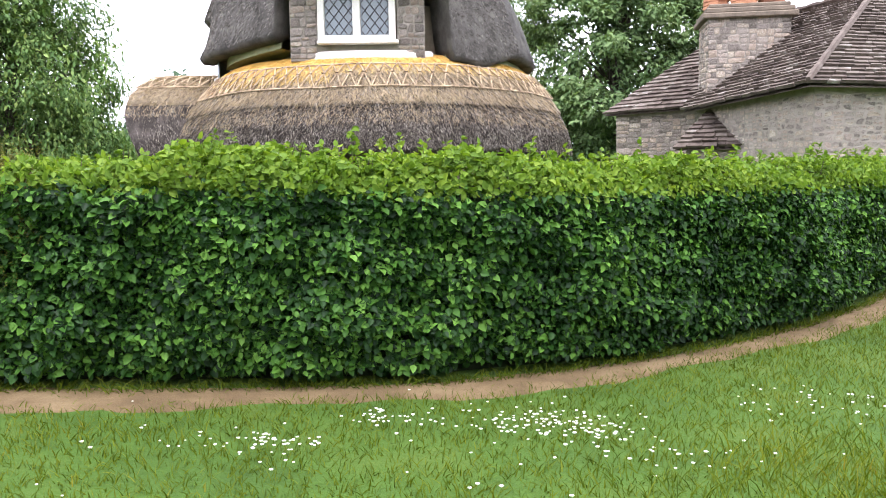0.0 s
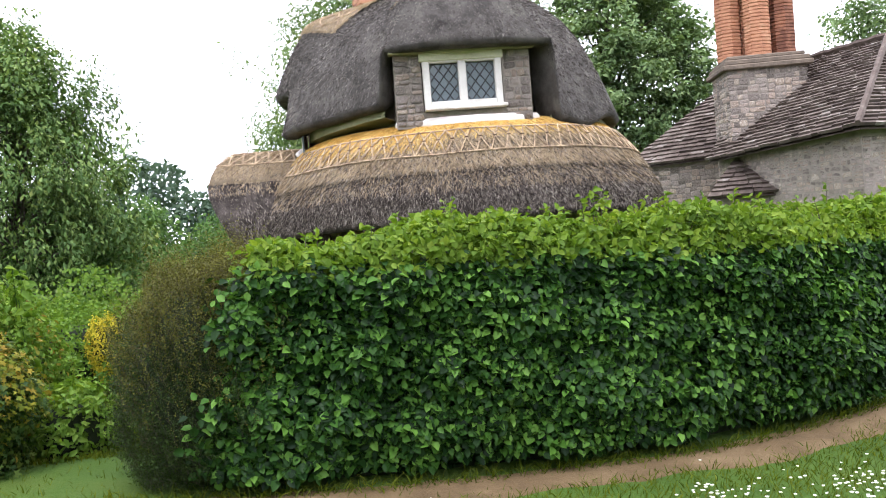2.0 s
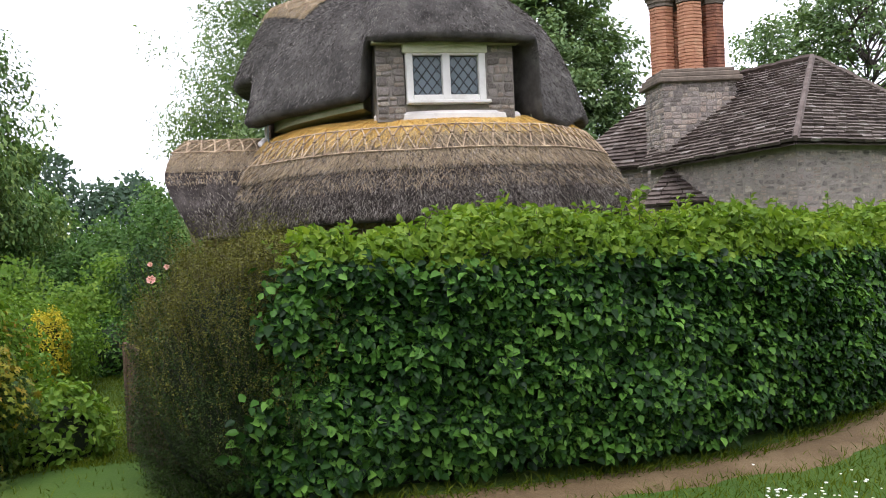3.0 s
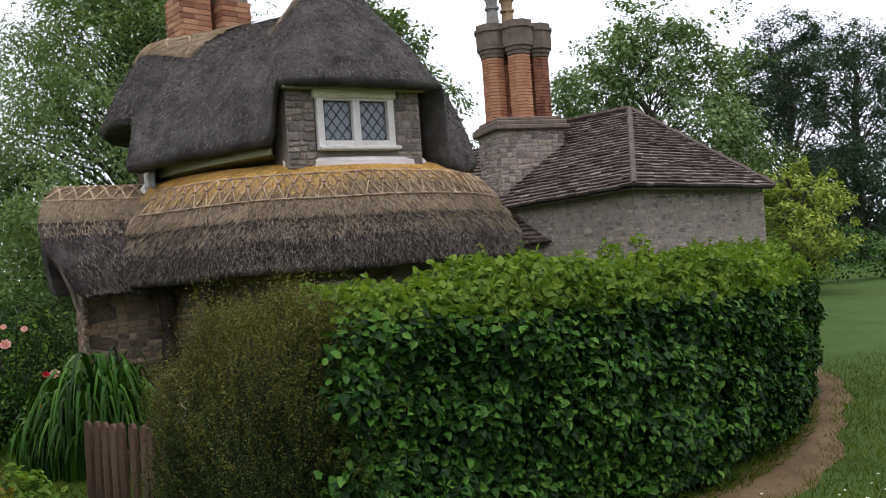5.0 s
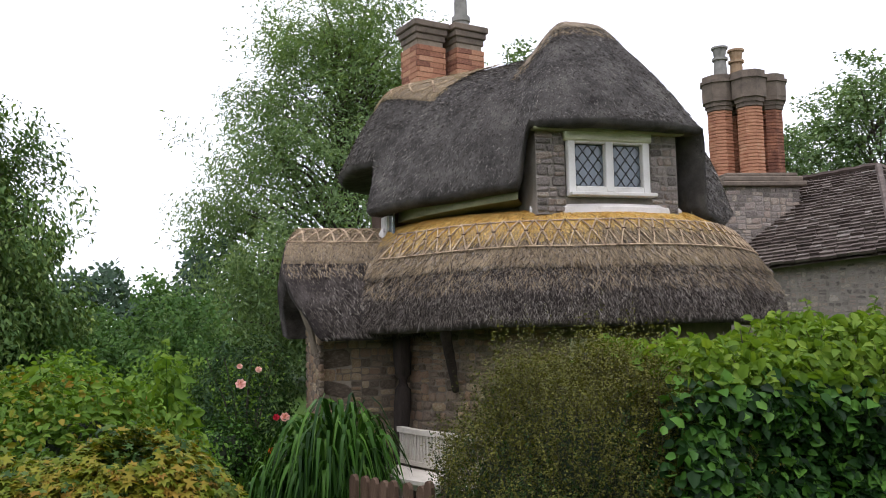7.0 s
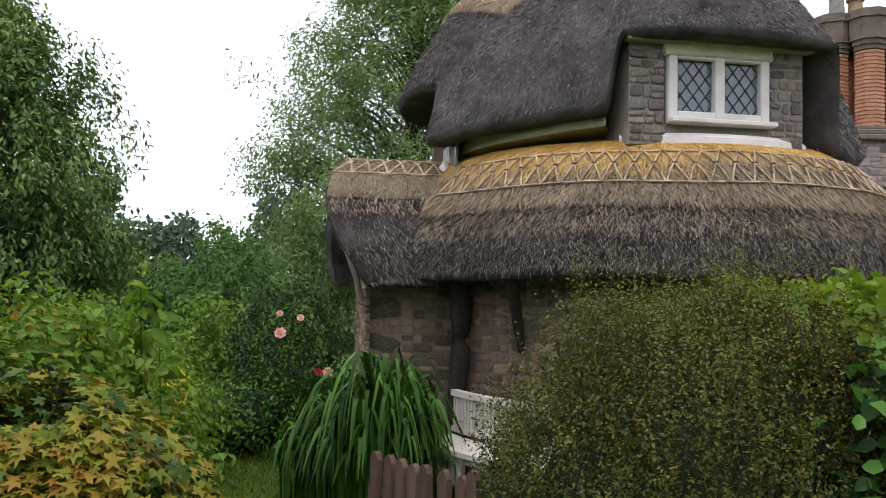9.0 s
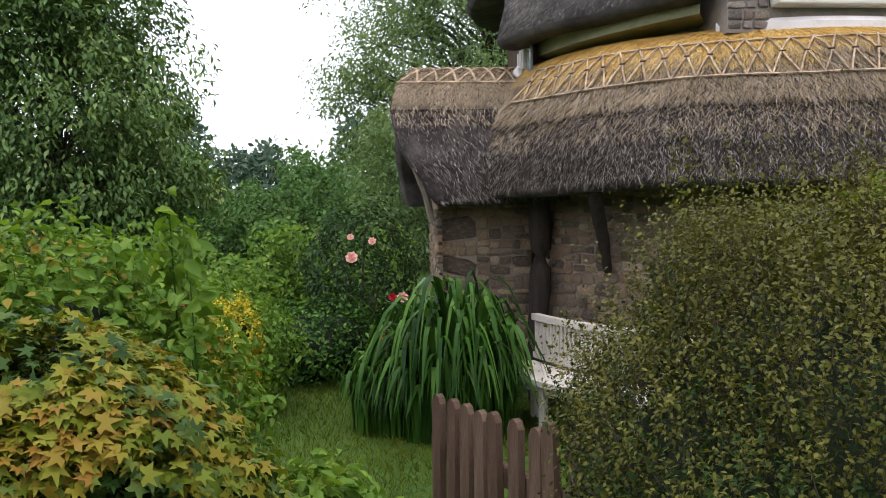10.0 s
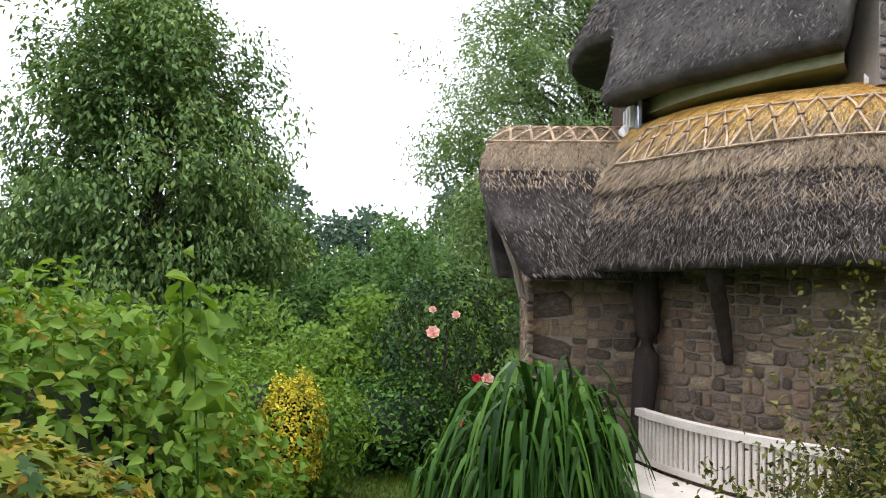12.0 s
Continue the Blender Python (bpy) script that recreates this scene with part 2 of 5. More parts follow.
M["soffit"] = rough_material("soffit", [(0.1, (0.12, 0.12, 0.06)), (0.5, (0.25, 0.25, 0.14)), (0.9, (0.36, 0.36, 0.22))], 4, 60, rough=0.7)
M["lead"] = rough_material("lead", [(0.2, (0.03, 0.032, 0.034)), (0.8, (0.09, 0.09, 0.09))], 20, 90, rough=0.5, strength=0.2)
M["render_white"] = rough_material("render_white", [(0.1, (0.5, 0.46, 0.4)), (0.5, (0.74, 0.7, 0.63)), (0.9, (0.82, 0.79, 0.73))], 5, 60, strength=0.4)
M["old_wood"] = rough_material("old_wood", [(0.15, (0.0266, 0.0156, 0.0094)), (0.5, (0.0904, 0.0546, 0.0323)), (0.9, (0.2125, 0.1463, 0.0978))], 5, 60, stretch=(6, 6, 0.6), piece=0.25)
M["pot"] = rough_material("pot", [(0.1, (0.2, 0.12, 0.06)), (0.9, (0.45, 0.33, 0.2))], 8, 50)
M["pot_grey"] = rough_material("pot_grey", [(0.1, (0.12, 0.12, 0.1)), (0.9, (0.33, 0.32, 0.28))], 8, 50)
gm, gnt, gb = material("glass", 0.04, 0, 0.5)
gb.inputs["Base Color"].default_value = (0.16, 0.19, 0.2, 1)
bump(gnt, gb, noise_fac(gnt, coords(gnt), 14, 2), 0.08, 0.01)
M["glass"] = gm


# ---- building helpers ----
def obj(name, verts, faces, mat, parent=None, label="", smooth=False):
    me = bpy.data.meshes.new(name)
    me.from_pydata([tuple(v) for v in verts], [], [tuple(f) for f in faces])
    me.materials.append(M[mat])
    if smooth:
        me.polygons.foreach_set("use_smooth", [True] * len(me.polygons))
    ob = new(name, me)
    if parent:
        ob.parent = parent
    if label:
        ob["label"] = label
    return ob


def part(name, bm, mat, parent=None, label="", smooth=False):
    me = bpy.data.meshes.new(name)
    bm.to_mesh(me)
    bm.free()
    me.materials.append(M[mat])
    if smooth:
        me.polygons.foreach_set("use_smooth", [True] * len(me.polygons))
    ob = new(name, me)
    if parent:
        ob.parent = parent
    if label:
        ob["label"] = label
    return ob


def thing(name, label, category, group="", kind=""):
    return tagged(new(name), label, category, group, kind)


def fast_mesh(name, V, F, mat, parent=None, label="", smooth=False):
    """A mesh from numpy arrays: V (n, 3), F (m, 4) or (m, 3)."""
    me = bpy.data.meshes.new(name)
    k = F.shape[1]
    me.vertices.add(len(V))
    me.vertices.foreach_set("co", V.astype(np.float32).ravel())
    me.loops.add(F.size)
    me.loops.foreach_set("vertex_index", F.astype(np.int32).ravel())
    me.polygons.add(len(F))
    me.polygons.foreach_set("loop_start", np.arange(0, F.size, k, dtype=np.int32))
    me.update(calc_edges=True)
    me.materials.append(M[mat])
    if smooth:
        me.polygons.foreach_set("use_smooth", [True] * len(me.polygons))
    ob = new(name, me)
    if parent:
        ob.parent = parent
    if label:
        ob["label"] = label
    return ob


RNG = np.random.default_rng(7)


def unit(a):
    return a / np.maximum(np.linalg.norm(a, axis=1, keepdims=True), 1e-9)


def leaves(name, P, N, size, mat, parent=None, label="", width=0.62, droop=0.5, jitter=0.6, fold=0.12, simple=False):
    """Leaves at the points P, facing N more or less, their tips hanging by droop."""
    n = len(P)
    N = unit(N + RNG.normal(0, jitter, (n, 3)))
    D = RNG.normal(0, 1, (n, 3)) + np.array([0, 0, -2.0 * droop])
    D = unit(D - N * (D * N).sum(1, keepdims=True))
    S = np.cross(N, D)
    L = (size * RNG.uniform(0.65, 1.3, n))[:, None]
    W = L * width
    if simple:
        V = np.stack([P, P + D * L * 0.5 + S * W * 0.5 + N * L * fold, P + D * L, P + D * L * 0.5 - S * W * 0.5 + N * L * fold], 1)
        i = np.arange(n)[:, None] * 4
        F = i + np.array([[0, 1, 2, 3]])
        return fast_mesh(name, V.reshape(-1, 3), F, mat, parent, label)
    up = N * L * fold
    V = np.stack([P, P + D * L * 0.3 + S * W * 0.5 + up, P + D * L * 0.7 + S * W * 0.36 + up, P + D * L - N * L * 0.1,
                  P + D * L * 0.7 - S * W * 0.36 + up, P + D * L * 0.3 - S * W * 0.5 + up], 1)
    i = np.arange(n)[:, None] * 6
    F = np.concatenate([i + np.array([[0, 1, 2, 3]]), i + np.array([[0, 3, 4, 5]])])
    return fast_mesh(name, V.reshape(-1, 3), F, mat, parent, label)


def lobed_leaves(name, P, N, size, mat, parent=None, label="", droop=0.4, jitter=0.6):
    """Maple-like leaves of five pointed lobes."""
    n = len(P)
    N = unit(N + RNG.normal(0, jitter, (n, 3)))
    D = RNG.normal(0, 1, (n, 3)) + np.array([0, 0, -2.0 * droop])
    D = unit(D - N * (D * N).sum(1, keepdims=True))
    S = np.cross(N, D)
    L = (size * RNG.uniform(0.6, 1.35, n))[:, None]
    at = lambda a, r, h: P + (D * math.cos(radians(a)) + S * math.sin(radians(a))) * L * r + N * L * h
    rows = [P]
    for a, r in ((-105, 0.62), (-52, 0.88), (0, 1.05), (52, 0.88), (105, 0.62)):
        rows += [at(a - 26, 0.42, 0.06), at(a, r, -0.05)]
    rows.append(at(131, 0.36, 0.06))
    V = np.stack(rows, 1)
    i = np.arange(n)[:, None] * 12
    F = np.concatenate([i + np.array([[0, 2 * k + 1, 2 * k + 2, 2 * k + 3]]) for k in range(5)])
    return fast_mesh(name, V.reshape(-1, 3), F, mat, parent, label)


def blades(name, P, D, length, width, mat, parent=None, label="", bend=0.5, segs=3, arch=2):
    """Blades or straws from P along D, bending down."""
    n = len(P)
    D = unit(D)
    S = unit(np.cross(D, RNG.normal(0, 1, (n, 3))))
    L = (length * RNG.uniform(0.6, 1.35, n))[:, None]
    W = (width * RNG.uniform(0.7, 1.3, n))[:, None]
    rows = []
    flat = D * np.array([1, 1, 0])
    for k in range(segs + 1):
        f = k / segs
        c = P + D * L * f + (flat * 0.9 + np.array([0, 0, -0.6 if arch == 2 else -1.0])) * L * bend * f ** arch
        w = W * (1 - f ** 2 * 0.92)
        rows += [c - S * w * 0.5, c + S * w * 0.5]
    V = np.stack(rows, 1)
    i = np.arange(n)[:, None] * (2 * segs + 2)
    F = np.concatenate([i + np.array([[2 * k, 2 * k + 1, 2 * k + 3, 2 * k + 2]]) for k in range(segs)])
    return fast_mesh(name, V.reshape(-1, 3), F, mat, parent, label)


def tube(bm, pts, radii, sides=6):
    """A tapered tube along points."""
    rings = []
    for k, p in enumerate(pts):
        p = Vector(p)
        a = Vector(pts[max(k - 1, 0)])
        b = Vector(pts[min(k + 1, len(pts) - 1)])
        q = (b - a).to_track_quat("Z", "Y")
        rings.append([bm.verts.new(p + q @ Vector((math.cos(2 * math.pi * s / sides) * radii[k], math.sin(2 * math.pi * s / sides) * radii[k], 0))) for s in range(sides)])
    for r0, r1 in zip(rings, rings[1:]):
        for s in range(sides):
            bm.faces.new((r0[s], r0[(s + 1) % sides], r1[(s + 1) % sides], r1[s]))
    bm.faces.new(rings[0][::-1])
    bm.faces.new(rings[-1])


def box_bm(size, centre=(0, 0, 0), bevel=0.01, turn=0.0):
    bm = bmesh.new()
    m = Matrix.Translation(centre) @ Matrix.Rotation(turn, 4, "Z") @ Matrix.Diagonal((*size, 1))
    bmesh.ops.create_cube(bm, size=1, matrix=m)
    if bevel:
        bmesh.ops.bevel(bm, geom=bm.edges[:], offset=min(bevel, min(size) * 0.4), segments=1, affect="EDGES")
    return bm


def gz(x, y):
    """Height of the ground."""
    rise = np.interp(y, [1.0, 4.2, 6.0, 8.2], [0, 1, 1, 0])
    return rise * (0.1 - 0.03 * np.clip(x, -4, 3)) + 0.015 * np.sin(x * 0.9 + 1) * np.sin(y * 0.8)


def hedge_line(x):
    """The hedge's front face: y for x."""
    return np.interp(x, [-4, -3.4, -2.6, -1.8, -1.0, 0.0, 0.9, 1.7, 2.5, 3.4, 4.4, 5.5, 7.0], [5.35, 5.05, 5.0, 5.05, 5.2, 5.42, 5.86, 6.35, 6.95, 7.75, 8.8, 10.2, 12.4])

# ---- ground ----
def build_ground():
    xs = np.concatenate([[-3000, -400, -80, -30], np.arange(-14, 16.1, 0.5), [30, 80, 400, 3000]])
    ys = np.concatenate([[-3000, -300, -60, -20], np.arange(-6, 26.1, 0.5), [40, 90, 400, 3000]])
    X, Y = np.meshgrid(xs, ys)
    V = np.stack([X, Y, gz(X, Y)], -1).reshape(-1, 3)
    w = len(xs)
    i = (np.arange(len(ys) - 1)[:, None] * w + np.arange(w - 1)[None]).ravel()[:, None]
    ob = fast_mesh("ground", V, i + np.array([[0, 1, w + 1, w]]), "ground", smooth=True)
    tagged(ob, "green mown lawn with clover and daisies", "lawn", kind="structure")


def build_path():
    """Trodden earth strip along the foot of the hedge."""
    xs = np.arange(-14.0, 7.01, 0.1)
    V, F = [], []
    for k, x in enumerate(xs):
        y = float(hedge_line(x)) if x > -3.4 else 5.05 - 0.12 * (-3.4 - x)
        slope = (float(hedge_line(x + 0.05)) - float(hedge_line(x - 0.05))) / 0.1 if x > -3.4 else 0.0
        n = Vector((slope, -1)).normalized()
        wide = (0.45 if x < 0 else max(0.4, 0.45 - 0.03 * x)) + 0.06 * math.sin(x * 2.3) + 0.04 * math.sin(x * 7.1)
        for f in (-0.35, 0.12, 0.4, 0.7, 1.0):
            q = Vector((x, y)) + n * wide * f
            lift = 0.012 if 0.05 < f < 0.9 else -0.012
            V.append((q.x, q.y, float(gz(q.x, q.y)) + lift + 0.008 * noise.noise((q.x * 5, q.y * 5, 0))))
    for k in range(len(xs) - 1):
        for f in range(4):
            a = k * 5 + f
            F.append((a, a + 1, a + 6, a + 5))
    tagged(obj("path", V, F, "dirt", smooth=True), "narrow trodden path of bare brown earth", "path", kind="structure")


build_ground()
build_path()


# ---- the clipped hedge and the box bush at its end ----
def hedge_surface(n, x0, x1, thick, top, front_share=0.72):
    """Random points on the face, top and far side of the hedge, with normals."""
    x = RNG.uniform(x0, x1, n)
    u = RNG.uniform(0, 1, n)
    y0 = hedge_line(x)
    slope = (hedge_line(x + 0.1) - hedge_line(x - 0.1)) / 0.2
    nx, ny = slope / np.sqrt(1 + slope ** 2), -1 / np.sqrt(1 + slope ** 2)
    g = gz(x, y0)
    face = u < front_share
    z = np.where(face, g + 0.08 + (top - 0.08) * RNG.uniform(0, 1, n) ** 0.9, 0)
    rounding = np.clip((z - (g + top - 0.25)) / 0.25, 0, 1) ** 2 * 0.16
    under = np.clip((g + 0.35 - z) / 0.35, 0, 1) * 0.12
    lump = 0.05 * np.sin(x * 3.1 + z * 2) + 0.04 * np.sin(x * 7.7 - z * 5)
    d = np.where(face, rounding + under + lump, RNG.uniform(0.1, thick, n))
    z = np.where(face, z, g + top + 0.035 * np.sin(x * 4) + 0.02 * np.sin(x * 13 + d * 9))
    z = z - 0.13 * np.clip((-1.7 - x) / 0.9, 0, 1) * np.clip((z - g) / top, 0, 1)
    P = np.stack([x - nx * d, y0 - ny * d, z], 1)
    N = np.where(face[:, None], np.stack([nx, ny, 0.35 + rounding * 5], 1), np.array([0, -0.2, 1.0]))
    return P, unit(N), face


def build_hedge():
    top = 1.4
    hedge = thing("hedge", "dense clipped green beech-leaved hedge beside the path", "hedge")
    xs = np.arange(-2.55, 7.0, 0.25)
    V, F = [], []
    for x in xs:
        y = float(hedge_line(x))
        g = float(gz(x, y))
        s = (float(hedge_line(x + 0.1)) - float(hedge_line(x - 0.1))) / 0.2
        q = Vector((-s, 1)).normalized()
        for d, z in ((0.28, 0.0), (0.2, 0.4), (0.19, 1.05), (0.32, 1.27), (0.8, 1.31), (1.05, 1.15), (1.05, 0.0)):
            V.append((x + q.x * d, y + q.y * d, g + z * (1 - 0.1 * min(1, max(0, (-1.7 - x) / 0.9)))))
    for k in range(len(xs) - 1):
        for f in range(6):
            a = k * 7 + f
            F.append((a, a + 7, a + 8, a + 1))
    F += [tuple(range(7)), tuple(range(len(V) - 7, len(V)))[::-1]]
    obj("core", V, F, "shade_core", hedge)
    P, N, face = hedge_surface(76000, -3.02, 7.0, 1.05, top, 0.74)
    end = -2.66 - 0.3 * (1 - np.clip(P[:, 2] / top, 0, 1)) + 0.07 * np.sin(P[:, 2] * 9) + RNG.normal(0, 0.07, len(P))
    P, N = P[P[:, 0] > end], N[P[:, 0] > end]
    P = P - N * (RNG.uniform(-0.3, 1, len(P)) ** 2 * 0.2 - 0.05 + 0.05 * np.sin(P[:, 0] * 9 + P[:, 2] * 4) * np.sin(P[:, 2] * 12 - P[:, 0] * 5))[:, None]
    high = (P[:, 2] > gz(P[:, 0], P[:, 1]) + top - 0.12 - 0.1 * RNG.uniform(0, 1, len(P)))
    leaves("foliage", P[~high], N[~high] + [0, 0, 0.45], 0.056, "hedge_leaf", hedge, width=0.76, droop=0.35, jitter=0.6)
    leaves("young_foliage", P[high], N[high], 0.054, "hedge_top", hedge, "yellow-green new growth", width=0.7, droop=-0.1, jitter=0.7)
    # upright shoots over the top
    bm = bmesh.new()
    SP, SN = [], []
    for _ in range(340):
        x = RNG.uniform(-2.35, 6.5)
        d = RNG.uniform(0.15, 0.95)
        y = float(hedge_line(x)) + d
        z0 = float(gz(x, y)) + top - 0.03 - 0.13 * min(1, max(0, (-1.7 - x) / 0.9))
        h = RNG.uniform(0.05, 0.18) if RNG.uniform() < 0.85 or x < -1.6 else RNG.uniform(0.16, 0.3)
        lx, ly = RNG.normal(0, 0.05, 2)
        tube(bm, [(x, y, z0), (x + lx, y + ly, z0 + h)], [0.004, 0.002], 3)
        m = int(h * 60) + 3
        f = RNG.uniform(0.2, 1, m)
        SP.append(np.stack([x + lx * f, y + ly * f, z0 + h * f], 1))
        SN.append(np.stack([RNG.normal(0, 0.4, m), RNG.normal(0, 0.4, m), np.ones(m)], 1))
    part("shoot_mass", bm, "bark", hedge)["kind"] = "stuff"
    leaves("shoot_leaves", np.concatenate(SP), np.concatenate(SN), 0.055, "hedge_top", hedge, width=0.6, droop=-0.3, jitter=0.5)


def build_box_bush():
    bush = thing("box_bush", "olive-green small-leaved box bush ending the hedge", "bush")
    c, r = Vector((-2.86, 5.58, 0.73)), Vector((0.65, 0.64, 0.75))
    bm = bmesh.new()
    bmesh.ops.create_icosphere(bm, subdivisions=3, radius=1)
    for v in bm.verts:
        v.co = Vector((c.x + v.co.x * r.x * 0.84, c.y + v.co.y * r.y * 0.84, max(0.0, c.z + v.co.z * r.z * 0.86)))
    part("core", bm, "shade_core", bush)
    n = 60000
    D = unit(RNG.normal(0, 1, (n, 3)))
    D[:, 2] = np.abs(D[:, 2]) * np.where(RNG.uniform(0, 1, n) < 0.35, -1, 1)
    sq = (np.abs(D) ** 2.3).sum(1, keepdims=True) ** (-1 / 2.3)
    lump = 1 + 0.06 * np.sin(D[:, :1] * 9 + D[:, 2:] * 7) + 0.05 * np.sin(D[:, 1:2] * 13 - D[:, 2:] * 4)
    P = np.array(c) + D * sq * lump * np.array(r) * (0.99 - 0.2 * RNG.uniform(0, 1, (n, 1)) ** 1.4)
    P[:, 2] = np.maximum(P[:, 2], 0.05)
    tip = P[:, 2] > c.z + r.z * (0.45 + 0.6 * RNG.uniform(-1, 1, n))
    leaves("foliage", P[~tip], D[~tip] + [0, 0, 0.4], 0.014, "box_leaf", bush, simple=True, width=0.5, droop=-0.2, jitter=0.8)
    leaves("tip_foliage", P[tip], D[tip] + [0, 0, 0.4], 0.0135, "box_tip", bush, "olive-brown flowering tips", simple=True, width=0.5, droop=-0.5, jitter=0.8)
    m = 9000
    B = unit(RNG.normal(0, 1, (m, 3)) + np.array([0, 0, 0.35]))
    sq = (np.abs(B) ** 2.3).sum(1, keepdims=True) ** (-1 / 2.3)
    lump = 1 + 0.06 * np.sin(B[:, :1] * 9 + B[:, 2:] * 7) + 0.05 * np.sin(B[:, 1:2] * 13 - B[:, 2:] * 4)
    base = np.array(c) + B * sq * lump * np.array(r) * RNG.uniform(0.86, 0.98, (m, 1))
    keep = base[:, 2] > 0.12
    base, B = base[keep], B[keep]
    m = len(base)
    up = unit(B * 0.6 + np.array([0, 0, 1.1]) + RNG.normal(0, 0.25, (m, 3)))
    long = RNG.uniform(0.08, 0.19, (m, 1)) * (1 + 1.0 * ((RNG.uniform(0, 1, (m, 1)) < 0.12) & (base[:, 2:] > c.z + r.z * 0.6)))
    blades("twig_mass", base, up, 0.1, 0.0025, "bark", bush, bend=0.03, segs=1)["kind"] = "stuff"
    k = 15
    f = np.tile(np.linspace(0.1, 1.0, k), m)
    PP = np.repeat(base, k, 0) + np.repeat(up * long, k, 0) * f[:, None] + RNG.normal(0, 0.004, (m * k, 3))
    top = np.repeat(base[:, 2] > c.z + r.z * (0.2 + 0.55 * RNG.uniform(-1, 1, m)), k)
    UP = np.repeat(up, k, 0)
    leaves("twig_leaves", PP[top], UP[top] + [0, 0, 0.3], 0.0125, "box_tip", bush, simple=True, width=0.55, droop=-0.5, jitter=0.8)
    leaves("low_twig_leaves", PP[~top], UP[~top] + [0, 0, 0.3], 0.013, "box_leaf", bush, simple=True, width=0.55, droop=-0.5, jitter=0.8)


build_hedge()
build_box_bush()

# ---- the thatched cottage ----
CX, CY = -0.9, 11.15


def around(phi, r, z):
    """A point round the cottage's axis; phi in degrees from the side that faces the path, growing to the west."""
    a = radians(phi)
    return (CX - math.sin(a) * r, CY - math.cos(a) * r, z)


def smooth(e0, e1, v):
    t = min(1, max(0, (v - e0) / (e1 - e0)))
    return t * t * (3 - 2 * t)


def curve_at(pts, f):
    """A smooth curve through points at 0..1."""
    n = len(pts) - 1
    k = min(int(f * n), n - 1)
    u = f * n - k
    p = [Vector(pts[max(0, min(n, k + d))]) for d in (-1, 0, 1, 2)]
    return 0.5 * ((2 * p[1]) + (p[2] - p[0]) * u + (2 * p[0] - 5 * p[1] + 4 * p[2] - p[3]) * u * u + (3 * p[1] - p[0] - 3 * p[2] + p[3]) * u ** 3)


UP_MAIN = [(2.05, 2.74), (1.84, 3.34), (1.52, 3.88), (1.07, 4.28), (0.5, 4.56), (0.0, 4.64)]
UP_FRONT = [(2.12, 3.50), (1.86, 3.92), (1.5, 4.38), (1.12, 4.76), (0.6, 4.7), (0.0, 4.64)]
UP_WEST = [(2.42, 3.4), (2.22, 3.76), (1.98, 4.08), (1.7, 4.3), (0.9, 4.46), (0.0, 4.64)]
LOW_MAIN = [(2.52, 1.69), (2.48, 1.93), (2.34, 2.17), (2.06, 2.52), (1.82, 2.68), (1.5, 2.73)]


def upper_eave(phi):
    """How far the upper eave stands above its usual height, round the house."""
    return float(np.interp(phi, [-150, -75, -58, -42, -30, -24, 21, 30, 45, 62, 76, 130], [0, 0.0, 0.05, -0.1, -0.04, 0.0, 0.24, 0.2, 0.16, 0.13, 0.11, 0.1]))


def upper_point(phi, f):
    """The upper roof's skin at an angle, from eave (0) to crown (1)."""
    soft = 2.0 + 20 * f
    phi = (phi + 180) % 360 - 180
    wf = 1 - smooth(27 - 9 * f - soft, 27 - 9 * f + soft, abs(phi + 1))
    ww = 1 - smooth(42 - soft, 42 + soft, abs(phi - 120))
    a, b, c = curve_at(UP_MAIN, f), curve_at(UP_FRONT, f), curve_at(UP_WEST, f)
    a = a + Vector((0.17 * smooth(48, 74, phi), upper_eave(phi))) * (1 - f) ** 2
    c = c + Vector((float(np.interp(phi, [76, 90, 103, 120, 160], [-0.42, -0.2, -0.08, 0.06, 0.0])), 0)) * (1 - f) ** 1.5
    q = a + (b - a) * wf + (c - a) * ww
    w = 0.025 * noise.noise((phi * 0.06, f * 3, 3.0)) * (1 - f)
    return around(phi, q.x + w, q.y + w * 0.6)


def lower_point(phi, f, proud=0.0):
    q = curve_at(LOW_MAIN, f)
    w = 0.03 * noise.noise((phi * 0.05, f * 2.5, 9.0))
    drop = 0.05 * smooth(25, 75, abs(phi)) * (1 - f)
    return around(phi, q.x + w + proud * 0.75, q.y + w * 0.3 + proud * 0.65 - drop)


def skin(name, fn, phis, fs, inner, mat, parent, label=""):
    """A thatch skin over angles and heights with its cut underside reaching in to radius and height 'inner(phi)'."""
    V, F = [], []
    n = len(fs) + 3
    for p in phis:
        V += [fn(p, f) for f in fs]
        e = fn(p, 0)
        r = math.hypot(e[0] - CX, e[1] - CY)
        V.append(around(p, r - 0.04, e[2] - 0.05))
        V.append(around(p, r - 0.16, e[2] - 0.06))
        ri, dz = inner(p)
        V.append(around(p, ri, e[2] + dz))
    m = len(phis)
    for k in range(m - 1):
        a, b = k * n, (k + 1) * n
        for j in range(len(fs) - 1):
            F.append((a + j, b + j, b + j + 1, a + j + 1))
        F.append((a + n - 3, b + n - 3, b, a))
        F.append((a + n - 2, b + n - 2, b + n - 3, a + n - 3))
        F.append((a + n - 1, b + n - 1, b + n - 2, a + n - 2))
    return obj(name, V, F, mat, parent, label, smooth=True)


